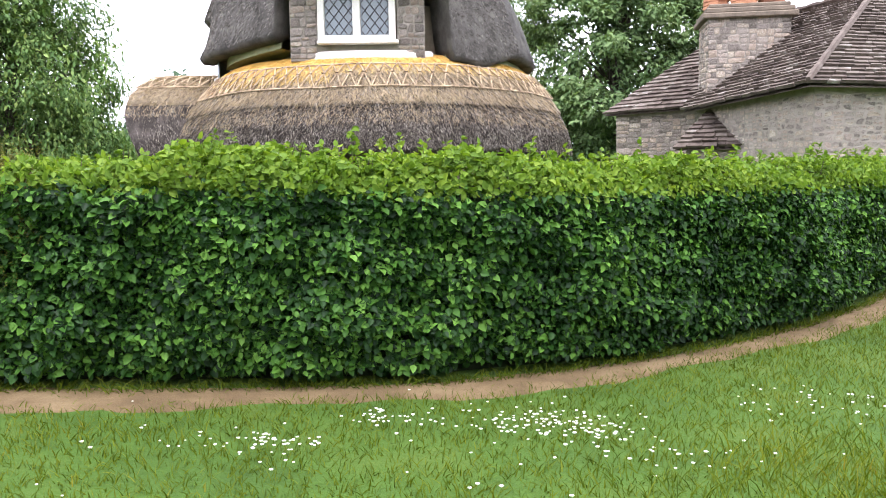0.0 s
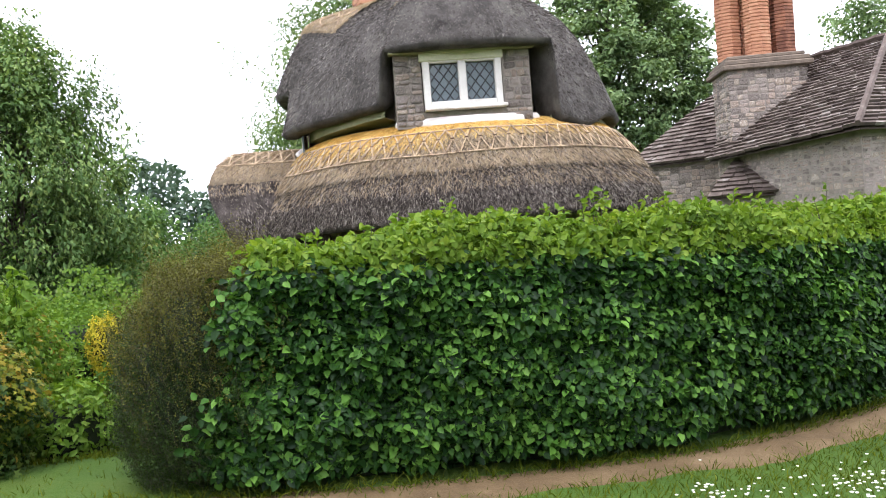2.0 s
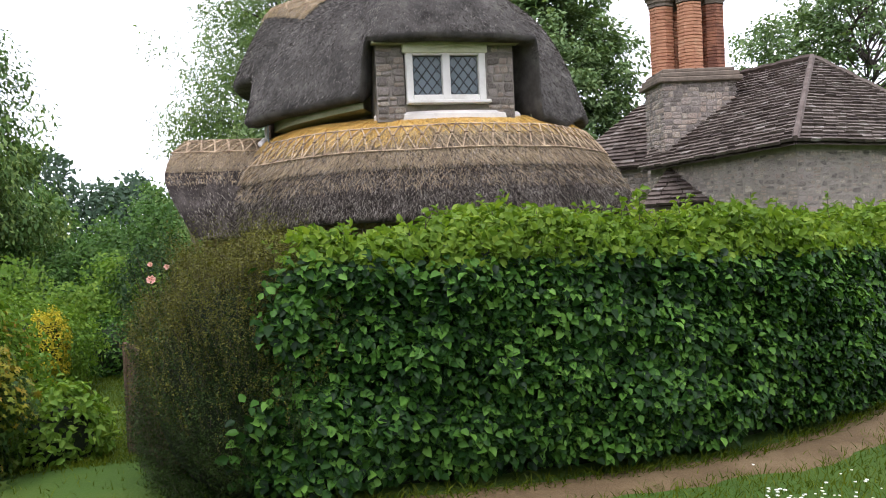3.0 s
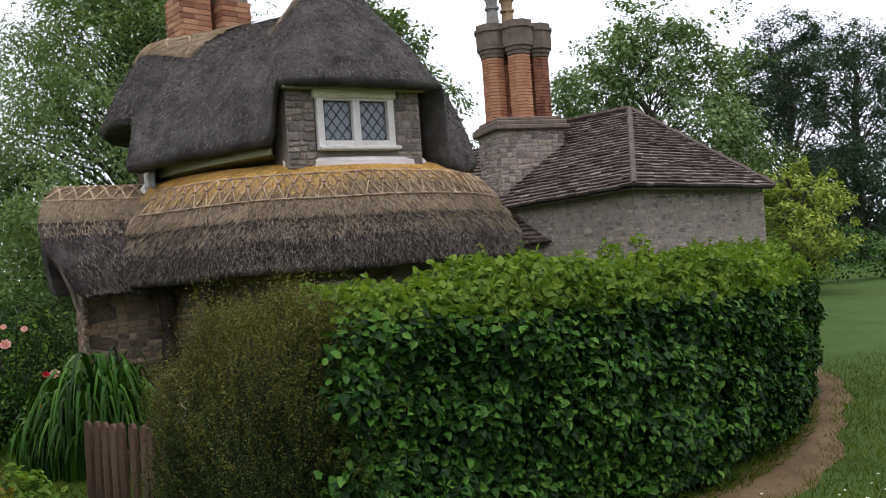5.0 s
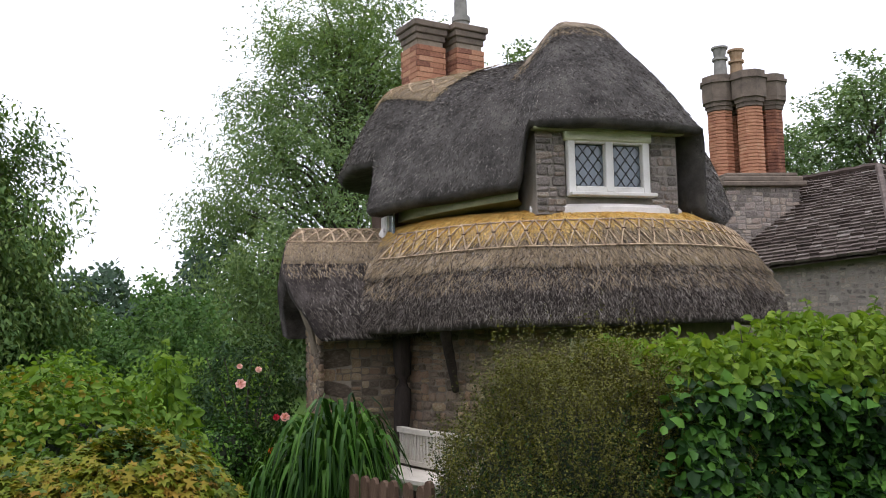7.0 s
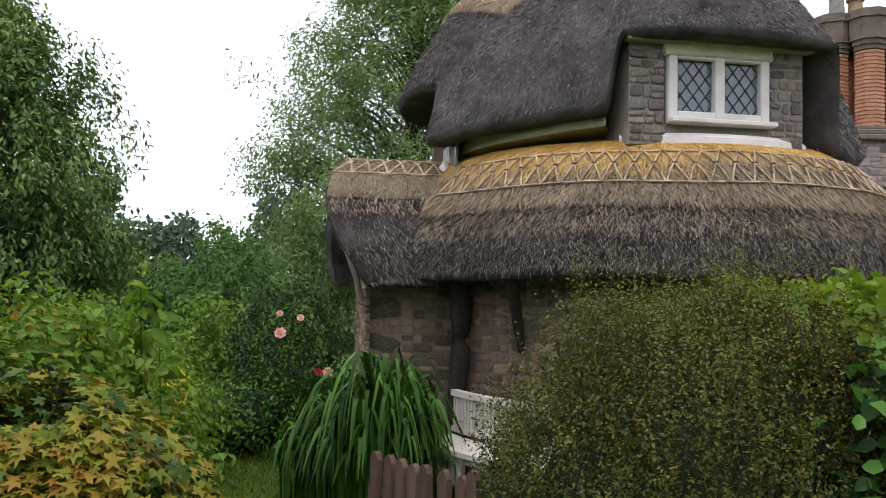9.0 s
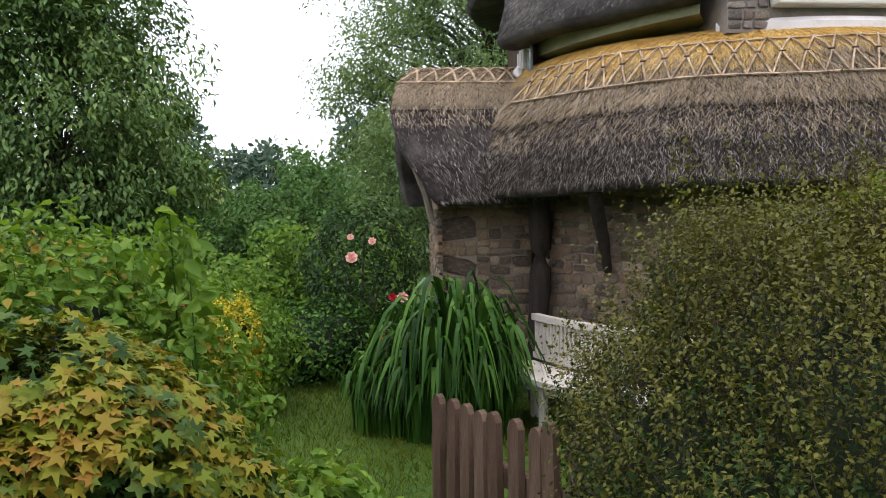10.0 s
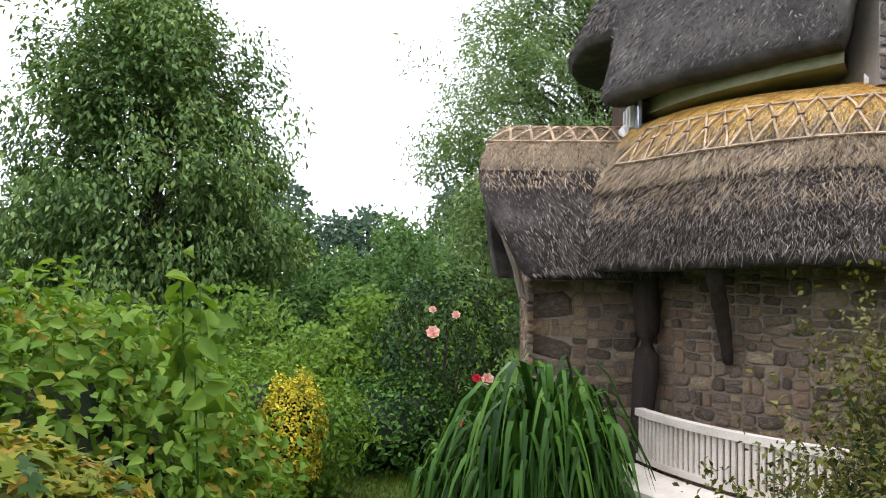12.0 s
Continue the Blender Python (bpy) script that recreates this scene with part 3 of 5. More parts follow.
def straws(name, fn, n, phi0, phi1, f0, f1, mat, parent, length=0.07, width=0.006, lift=0.35, label=""):
    """Straw ends lying down the slope."""
    P, D = [], []
    for _ in range(n):
        ph, f = RNG.uniform(phi0, phi1), RNG.uniform(f0, f1)
        a = Vector(fn(ph, f))
        b = Vector(fn(ph, max(0, f - 0.03))) if f > 0.03 else a + (a - Vector(fn(ph, f + 0.03)))
        s = Vector(fn(ph + 1, f)) - a
        down = (b - a).normalized()
        out = s.cross(down).normalized()
        if out.dot(a - Vector((CX, CY, a.z - 0.5))) < 0:
            out = -out
        d = down + out * RNG.uniform(0.02, lift) + s.normalized() * RNG.normal(0, 0.6)
        P.append(a - down * 0.02)
        D.append(d)
    return blades(name, np.array([tuple(v) for v in P]), np.array([tuple(v) for v in D]), length, width, mat, parent, label, bend=0.0, segs=1)


cottage = thing("thatched_cottage", "round stone cottage with two tiers of grey thatch", "cottage")
steps = lambda a, b, n: [a + (b - a) * k / n for k in range(n + 1)]
skin("lower_thatch", lower_point, steps(-180, 180, 144), steps(0, 1, 14), lambda p: (1.9, 0.12), "thatch", cottage, "thick weathered grey-brown thatch")
UP_PHIS = sorted(set(steps(-180, 180, 120) + steps(-34, 34, 68) + steps(66, 164, 70)))
skin("upper_thatch", upper_point, UP_PHIS, steps(0, 1, 16), lambda p: (1.62, 0.06), "thatch_upper", cottage, "thick grey thatch swept over the dormer")
straws("lower_straw", lower_point, 68000, -75, 85, 0.0, 0.44, "straw", cottage, 0.036, 0.006, 0.6)
straws("eave_straw", lower_point, 2600, -75, 85, 0.0, 0.02, "straw", cottage, 0.07, 0.005, 0.3)
straws("upper_straw", upper_point, 52000, -62, 150, 0.0, 0.88, "straw_grey", cottage, 0.036, 0.0065, 0.5)


def ring_band(name, fn, phis, f0, f1, proud, mat, parent, label=""):
    V, F = [], []
    fs = [f0, f0 + 0.005] + steps(f0 + 0.04, f1, 5)
    for p in phis:
        for j, f in enumerate(fs):
            V.append(fn(p, f, 0.0 if j == 0 else proud))
    n = len(fs)
    for k in range(len(phis) - 1):
        for j in range(n - 1):
            a = k * n + j
            F.append((a, a + n, a + n + 1, a + 1))
    return obj(name, V, F, mat, parent, label, smooth=True)


ring_band("ridge_skirt", lower_point, steps(-120, 95, 160), 0.385, 0.53, 0.022, "ridge_tan", cottage, "tan straw ridge layer")
ring_band("ridge_net", lower_point, steps(-120, 95, 160), 0.46, 0.66, 0.024, "ridge_tan", cottage, "tan straw under the hazel net")
ring_band("ridge_top", lower_point, steps(-120, 95, 160), 0.6, 1.0, 0.026, "ridge_gold", cottage, "golden straw under the window")
band_point = lambda p, f: lower_point(p, f, 0.03)
straws("skirt_straw", band_point, 19000, -75, 80, 0.39, 0.62, "straw_tan", cottage, 0.09, 0.006, 0.12)
straws("top_straw", band_point, 16000, -75, 80, 0.58, 0.97, "straw_gold", cottage, 0.09, 0.006, 0.1)


straws("loose_tan_straw", lower_point, 4500, -75, 80, 0.22, 0.42, "straw_tan", cottage, 0.08, 0.006, 0.3)
straws("gold_west_straw", band_point, 6500, 8, 66, 0.52, 0.68, "straw_gold", cottage, 0.09, 0.006, 0.1)
straws("loose_grey_straw", band_point, 8000, -75, 80, 0.37, 0.56, "straw", cottage, 0.07, 0.006, 0.25)
straws("mixed_tan_straw", band_point, 1500, -75, 80, 0.56, 0.7, "straw_tan", cottage, 0.09, 0.006, 0.12)


def upper_cap(phi, f, proud=0.0):
    x, y, z = upper_point(phi, f)
    r = math.hypot(x - CX, y - CY) or 1.0
    return (x + (x - CX) / r * proud * 0.6, y + (y - CY) / r * proud * 0.6, z + proud * 0.8)


ring_band("west_ridge_cap", upper_cap, steps(70, 160, 40), 0.45, 0.8, 0.025, "ridge_tan", cottage, "tan straw ridge patch")
ring_band("front_ridge_cap", upper_cap, steps(-30, 28, 30), 0.53, 0.7, 0.012, "ridge_tan", cottage, "pale straw at the hood's peak")
cap_point = lambda p, f: upper_cap(p, f, 0.03)
straws("cap_straw", cap_point, 5000, 68, 160, 0.44, 0.8, "straw_tan", cottage, 0.08, 0.006, 0.12)
straws("peak_straw", upper_point, 3500, -34, 32, 0.48, 0.72, "straw_tan", cottage, 0.07, 0.006, 0.15)
straws("peak_grey_straw", upper_point, 2600, -34, 32, 0.45, 0.7, "straw_grey", cottage, 0.07, 0.006, 0.3)
for q in range(12):
    p0 = 72 + q * 7
    for a, b in ((p0, p0 + 7), (p0 + 7, p0)):
        bm = bmesh.new()
        tube(bm, [cap_point(a + (b - a) * u, 0.49 + 0.12 * u) for u in (0, 0.33, 0.66, 1)], [0.011] * 4, 5)
        part("hazel_rod", bm, "hazel", cottage)


def lattice():
    """Hazel rods pegged over the straw: two runs and a net of crossings."""
    for f in (0.485, 0.65):
        bm = bmesh.new()
        pts = [band_point(p, f) for p in steps(-80, 66, 90)]
        out = [tuple(Vector(q) + (Vector(q) - Vector((CX, CY, q[2]))).normalized() * 0.02) for q in pts]
        tube(bm, out, [0.007 + 0.002 * math.sin(k * 1.7) for k in range(len(out))], 5)
        part("hazel_runner", bm, "hazel", cottage)
    p = -78.0
    while p < 64:
        for a, b in ((p, p + 3.9), (p + 3.9, p)):
            ends = []
            for k in range(4):
                u = k / 3
                q = Vector(band_point(a + (b - a) * u + RNG.normal(0, 0.15), 0.48 + 0.175 * u))
                ends.append(tuple(q + (q - Vector((CX, CY, q.z - 0.4))).normalized() * 0.024))
            bm = bmesh.new()
            tube(bm, ends, [0.0075, 0.007, 0.007, 0.0075], 5)
            part("hazel_rod", bm, "hazel", cottage)
        q = Vector(band_point(p + 1.95, 0.567))
        q += (q - Vector((CX, CY, q.z - 0.4))).normalized() * 0.03
        side = Vector(band_point(p + 2.95, 0.567)) - Vector(band_point(p + 1.95, 0.567))
        bm = bmesh.new()
        tube(bm, [tuple(q - side * 0.5), tuple(q + side * 0.5)], [0.006, 0.006], 5)
        part("spar_peg", bm, "old_wood", cottage)
        p += 3.9


lattice()


def verge(x, f):
    """The porch's west edge runs further out towards the ridge and the far slope."""
    out = float(np.interp(f, [0, 0.1, 0.2, 0.28, 0.36, 0.45, 0.55, 0.7, 0.85, 1], [-3.6, -3.71, -3.83, -3.92, -3.88, -3.78, -3.7, -3.82, -3.88, -3.8]))
    return -2.3 + (out + 2.3) * (x + 2.3) / -1.36


def porch_roof():
    """The short gabled thatch that runs out to the west over the garden door."""
    prof = [(10.05, 1.57), (10.08, 1.8), (10.2, 2.06), (10.45, 2.38), (10.72, 2.58), (11.0, 2.67), (11.3, 2.62), (11.7, 2.35), (12.05, 1.95), (12.25, 1.57)]
    fine = [curve_at(prof, k / 27) for k in range(28)]
    V, F = [], []
    xs = steps(-2.3, -3.66, 12)
    n = len(fine)
    for k, x in enumerate(xs):
        for j, q in enumerate(fine):
            w = 0.02 * noise.noise((x * 2, j * 0.3, 5))
            V.append((verge(x, j / (n - 1)), q.x - w, q.y + w * 0.5))
    m = len(xs)
    for k in range(m - 1):
        for j in range(n - 1):
            a = k * n + j
            F.append((a, a + 1, a + n + 1, a + n))
    base = len(V)
    last = V[(m - 1) * n:m * n]
    for q in last:
        V.append((q[0] + 0.06, 11.15 + (q[1] - 11.15) * 0.8, 1.5 + (q[2] - 1.5) * 0.76 - 0.02))
    for j in range(n - 1):
        a = (m - 1) * n + j
        F.append((a, a + 1, base + j + 1, base + j))
    b2 = len(V)
    for q in V[base:base + n]:
        V.append((-2.5, q[1], q[2]))
    for j in range(n - 1):
        F.append((base + j, base + j + 1, b2 + j + 1, b2 + j))
    ob = obj("porch_thatch", V, F, "thatch", cottage, "thatched porch roof with a drooping verge", smooth=True)

    def pp(x, f, proud=0.0):
        q = curve_at(prof, f)
        return Vector((verge(x, f), q.x - proud * 0.7, q.y + proud * 0.7))
    V, F = [], []
    fs = [0.3, 0.305] + steps(0.33, 0.75, 10)
    xs = steps(-2.55, -3.65, 12)
    for x in xs:
        V += [tuple(pp(x, f, 0 if j == 0 else 0.03)) for j, f in enumerate(fs)]
    n = len(fs)
    for k in range(len(xs) - 1):
        for j in range(n - 1):
            a = k * n + j
            F.append((a, a + 1, a + n + 1, a + n))
    obj("porch_ridge", V, F, "ridge_tan", cottage, "tan straw ridge of the porch", smooth=True)
    for f in (0.39, 0.55):
        bm = bmesh.new()
        tube(bm, [tuple(pp(x, f, 0.042)) for x in steps(-2.5, -3.66, 10)], [0.009] * 11, 5)
        part("hazel_runner", bm, "hazel", cottage)
    for k in range(8):
        x = -2.55 - k * 0.138
        for a, b in ((x, x - 0.138), (x - 0.138, x)):
            bm = bmesh.new()
            tube(bm, [tuple(pp(a + (b - a) * u, 0.385 + 0.17 * u, 0.045)) for u in (0, 0.33, 0.66, 1)], [0.0105] * 4, 5)
            part("hazel_rod", bm, "hazel", cottage)
    P, D = [], []
    for _ in range(9000):
        x, f = RNG.uniform(-3.66, -2.4), RNG.uniform(0.0, 0.55)
        a, b = pp(x, f), pp(x, f - 0.02) if f > 0.02 else pp(x, 0) + (pp(x, 0) - pp(x, 0.02))
        d = (b - a).normalized()
        P.append(tuple(a))
        D.append(tuple(d + Vector((RNG.normal(0, 0.3), RNG.uniform(-0.4, 0), RNG.uniform(0, 0.2)))))
    P, D = np.array(P), np.array(D)
    lowp = P[:, 2] < 2.36
    blades("porch_straw", P[lowp], D[lowp], 0.042, 0.006, "straw", cottage, bend=0, segs=1)
    blades("porch_ridge_straw", P[~lowp] + [0, -0.02, 0.03], D[~lowp], 0.08, 0.005, "straw_tan", cottage, bend=0, segs=1)
    P, D = [], []
    for _ in range(7000):
        x, f = RNG.uniform(-3.64, -2.5), RNG.uniform(0.25, 0.62)
        a, b = pp(x, f, 0.034), pp(x, f - 0.02, 0.034)
        P.append(tuple(a))
        D.append(tuple((b - a).normalized() + Vector((RNG.normal(0, 0.4), RNG.uniform(-0.3, 0.05), RNG.uniform(0, 0.25)))))
    P, D = np.array(P), np.array(D)
    blades("porch_cap_straw", P[:4200], D[:4200], 0.06, 0.006, "straw_tan", cottage, bend=0, segs=1)
    blades("porch_grey_straw", P[4200:], D[4200:], 0.05, 0.006, "straw", cottage, bend=0, segs=1)


porch_roof()


# walls of coursed rubble: stones are pieces
def rubble_plan(u0, u1, z0, z1, low=0.09, high=0.17, wmin=0.12, wmax=0.34):
    """Uneven rubble on a wall's own plane, split down to stones: (u, z, width, height)."""
    out, todo = [], [(u0, u1, z0, z1)]
    while todo:
        a, b, c, d = todo.pop()
        w, h = b - a, d - c
        wm, hm = float(RNG.uniform(wmin * 1.1, wmax)), float(RNG.uniform(low * 1.1, high))
        if w > wm and w >= h * 1.6 or (w > wm and h <= hm):
            k = a + w * float(RNG.uniform(0.35, 0.65))
            todo += [(a, k, c, d), (k, b, c, d)]
        elif h > hm:
            k = c + h * float(RNG.uniform(0.35, 0.65))
            todo += [(a, b, c, k), (a, b, k, d)]
        else:
            out.append(((a + b) / 2, (c + d) / 2, w, h))
    return out


def stone_mesh(seed, mat="stone"):
    """A rough stone: an uneven eight-sided face with a worn edge."""
    r = random.Random(seed)
    bm = bmesh.new()
    rim = []
    for x, z in ((-0.5, -0.32), (-0.36, -0.5), (0.34, -0.5), (0.5, -0.33), (0.5, 0.3), (0.35, 0.5), (-0.33, 0.5), (-0.5, 0.34)):
        rim.append((x + r.uniform(-0.06, 0.06), z + r.uniform(-0.07, 0.07)))
    back = [bm.verts.new((x, 0.5, z)) for x, z in rim]
    side = [bm.verts.new((x, -0.15 + r.uniform(-0.1, 0.1), z)) for x, z in rim]
    face = [bm.verts.new((x * 0.84, -0.45 + r.uniform(-0.12, 0.12), z * 0.8)) for x, z in rim]
    mid = bm.verts.new((r.uniform(-0.1, 0.1), -0.55, r.uniform(-0.1, 0.1)))
    for k in range(8):
        n = (k + 1) % 8
        bm.faces.new((back[k], back[n], side[n], side[k]))
        bm.faces.new((side[k], side[n], face[n], face[k]))
        bm.faces.new((face[k], face[n], mid))
    me = bpy.data.meshes.new("stone")
    bm.to_mesh(me)
    bm.free()
    me.materials.append(M[mat])
    return me


STONES = [stone_mesh(k) for k in range(14)]
GREY_STONES = [stone_mesh(k, "stone_grey") for k in range(14)]


def lay_stones(place, plan, parent, depth=0.07, gap=0.01, name="stone", kit=STONES):
    """place(u, z) gives the matrix of a point of the wall, its -y facing out."""
    for u, z, w, h in plan:
        ob = new(name, kit[int(RNG.integers(len(kit)))])
        ob.parent = parent
        ob.matrix_basis = place(u, z) @ Matrix.Translation((0, depth * 0.3, 0)) @ Matrix.Rotation(float(RNG.normal(0, 0.07)), 4, "Y") @ Matrix.Diagonal((max(w - gap, 0.02), depth * 0.7, max(h - gap, 0.02), 1))


def flat_wall(a, b):
    """The placing of a wall that runs from a to b in plan, seen with a on the viewer's left."""
    d = (Vector(b) - Vector(a)).normalized()
    t = math.atan2(d.y, d.x)
    return lambda u, z: Matrix.Translation((a[0] + d.x * u, a[1] + d.y * u, z)) @ Matrix.Rotation(t, 4, "Z")


def wall_block(name, a, b, z0, z1, thick, parent, mat="mortar", label=""):
    """A wall's body behind its stones."""
    a, b = Vector(a), Vector(b)
    d = (b - a).normalized()
    n = Vector((-d.y, d.x))
    bm = bmesh.new()
    q = [a, b, b + n * thick, a + n * thick]
    lo = [bm.verts.new((p.x, p.y, z0)) for p in q]
    hi = [bm.verts.new((p.x, p.y, z1)) for p in q]
    for k in range(4):
        bm.faces.new((lo[k], lo[(k + 1) % 4], hi[(k + 1) % 4], hi[k]))
    bm.faces.new(hi)
    bm.faces.new(lo[::-1])
    return part(name, bm, mat, parent, label)


WALL_R = 1.98
bm = bmesh.new()
for r0, z0, z1 in ((WALL_R, -0.3, 1.95), (1.55, 1.9, 3.3)):
    ring = [[bm.verts.new(around(p, r0, z)) for p in steps(-180, 175, 71)] for z in (z0, z1)]
    for k in range(72):
        bm.faces.new((ring[0][k], ring[0][(k + 1) % 72], ring[1][(k + 1) % 72], ring[1][k]))
round_wall = part("round_wall", bm, "mortar", cottage, "rubble stone wall under the eaves")

def round_place(u, z):
    p = 74 - math.degrees(u / WALL_R)
    return Matrix.Translation(around(p, WALL_R + 0.015, z)) @ Matrix.Rotation(-radians(p), 4, "Z")


def round_wall_stones():
    plan = [q for q in rubble_plan(0, 2.75, 0.0, 1.75, 0.07, 0.13, 0.09, 0.24) if not (math.degrees((q[0] - q[2] / 2) / WALL_R) < 74 - 1 and math.degrees((q[0] + q[2] / 2) / WALL_R) > 74 - 16 and 0.9 < q[1] < 1.55)]
    lay_stones(round_place, plan, round_wall, 0.07)
    for nm, p0, p1, z0, z1, m in (("frame_jamb", 15.6, 13.6, 0.9, 1.52, "paint_cream"), ("frame_jamb", 2.6, 0.6, 0.9, 1.52, "paint_cream"), ("frame_head", 13.5, 2.7, 1.45, 1.52, "paint_cream"), ("frame_foot", 13.5, 2.7, 0.9, 0.96, "paint_cream"), ("low_pane", 13.5, 2.7, 0.965, 1.445, "glass")):
        pc = (p0 + p1) / 2
        x, y, z = around(pc, WALL_R + (0.02 if nm != "low_pane" else 0.005), 0)
        part(nm, box_bm((radians(p0 - p1) * WALL_R, 0.05 if nm != "low_pane" else 0.01, z1 - z0), (x, y, (z0 + z1) / 2), 0.004, -radians(pc)), m, round_wall)


round_wall_stones()

# soffit board under the upper eave
bm = bmesh.new()
for p0, p1 in ((-175, -29), (28, 73)):
    pts = steps(p0, p1, max(4, int(abs(p1 - p0) / 4)))
    rows = [[bm.verts.new(around(p, r, z + upper_eave(p))) for p in pts] for r, z in ((1.88, 2.76), (1.9, 2.61), (1.55, 2.59))]
    for a, b in zip(rows, rows[1:]):
        for k in range(len(pts) - 1):
            bm.faces.new((a[k], a[k + 1], b[k + 1], b[k]))
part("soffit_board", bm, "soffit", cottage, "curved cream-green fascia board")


def dormer():
    """Front dormer: stone cheeks, lintel, white flashing and the leaded casement."""
    y = 9.33
    front = flat_wall((-1.66, y - 0.015), (-0.2, y + 0.035))
    dw = wall_block("dormer_wall_left", (-1.66, y), (-1.37, y + 0.01), 2.66, 3.46, 0.5, cottage, "mortar_grey")
    lay_stones(front, rubble_plan(0, 0.29, 2.68, 3.44, 0.09, 0.13, 0.1, 0.25), dw, 0.06, kit=GREY_STONES)
    dw = wall_block("dormer_wall_right", (-0.5, y + 0.035), (-0.2, y + 0.045), 2.66, 3.46, 0.5, cottage, "mortar_grey")
    lay_stones(front, rubble_plan(1.17, 1.46, 2.68, 3.44, 0.09, 0.13, 0.1, 0.25), dw, 0.06, kit=GREY_STONES)
    wall_block("dormer_apron", (-1.4, y + 0.02), (-0.45, y + 0.04), 2.66, 2.83, 0.4, cottage, "mortar_grey")
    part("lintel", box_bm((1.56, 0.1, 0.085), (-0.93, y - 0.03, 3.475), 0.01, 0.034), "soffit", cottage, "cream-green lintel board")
    part("header", box_bm((0.9, 0.09, 0.1), (-0.94, y + 0.0, 3.40), 0.01, 0.034), "paint_cream", cottage, "cream head board over the window")
    # flashing: a white rendered ledge that follows the curve
    bm = bmesh.new()
    pts = steps(-25, 25, 20)
    rows = [[bm.verts.new(around(p, r - 0.04 * abs(p / 25) ** 3, z)) for p in pts] for r, z in ((1.9, 2.66), (1.9, 2.725), (1.86, 2.76), (1.7, 2.78))]
    for a, b in zip(rows, rows[1:]):
        for k in range(len(pts) - 1):
            bm.faces.new((a[k], a[k + 1], b[k + 1], b[k]))
    part("flashing", bm, "render_white", cottage, "white mortar flashing under the window")
    win = new("window")
    win.parent = cottage
    win["label"] = "white casement window with leaded diamond panes"
    win.matrix_basis = pose(-0.935, y + 0.02, 0, 0, 0, 2.0)
    for nm, sx, sz, x, z in (("frame_left", 0.075, 0.56, -0.385, 3.12), ("frame_right", 0.075, 0.56, 0.385, 3.12), ("mullion", 0.085, 0.5, 0.0, 3.12), ("frame_top", 0.7, 0.07, 0, 3.365), ("frame_bottom", 0.7, 0.075, 0, 2.888)):
        b = box_bm((sx, 0.07, sz), (x, -0.01 if nm != "mullion" else -0.014, z), 0.008)
        part(nm, b, "paint_white", win)
    part("window_sill", box_bm((0.88, 0.13, 0.035), (0.015, -0.05, 2.845), 0.006), "paint_white", win)
    for x in (-0.195, 0.195):
        w, h, cz = 0.31, 0.40, 3.125
        g = part("pane", box_bm((w, 0.008, h), (x, 0.02, cz), 0), "glass", win)
        bm = bmesh.new()
        dx, dz = 0.105, 0.135
        for s in (1, -1):
            for k in range(-8, 9):
                # line x*s/dx + z/dz = k clipped to the pane
                pts = []
                for zz in (-h / 2, h / 2):
                    xx = s * dx * (k + 0.5 - zz / dz)
                    if -w / 2 <= xx <= w / 2:
                        pts.append((xx, zz))
                for xx in (-w / 2, w / 2):
                    zz = dz * (k + 0.5 - s * xx / dx)
                    if -h / 2 < zz < h / 2:
                        pts.append((xx, zz))
                if len(pts) >= 2 and (Vector(pts[0]) - Vector(pts[1])).length > 0.02:
                    tube(bm, [(x + pts[0][0], 0.012, cz + pts[0][1]), (x + pts[1][0], 0.012, cz + pts[1][1])], [0.0055] * 2, 4)
        part("lead_lattice", bm, "lead", g, "dark lead lattice")


dormer()


def west_dormer():
    """The dormer over the porch, seen edge-on."""
    def spot(d, s, z):
        return (CX - d, CY - s, z)
    for s in (0.44, 0.3, 0.16):
        part("window_bar", box_bm((0.04, 0.03, 0.17), spot(1.9, s, 2.74), 0.006), "paint_white", cottage)
    part("west_glass", box_bm((0.02, 0.5, 0.42), (CX - 1.88, CY - 0.42, 2.8), 0), "glass", cottage)
    bm = bmesh.new()
    tube(bm, [spot(1.95, 0.52, 2.54), spot(1.96, 0.46, 2.6), spot(1.92, 0.34, 2.66)], [0.025, 0.05, 0.04], 8)
    part("west_flashing", bm, "render_white", cottage, "white mortar flashing")
    part("west_wall", box_bm((0.3, 0.95, 0.8), (CX - 1.72, CY + 0.35, 2.95), 0.02), "old_wood", cottage, "dark boarded dormer cheek")


west_dormer()


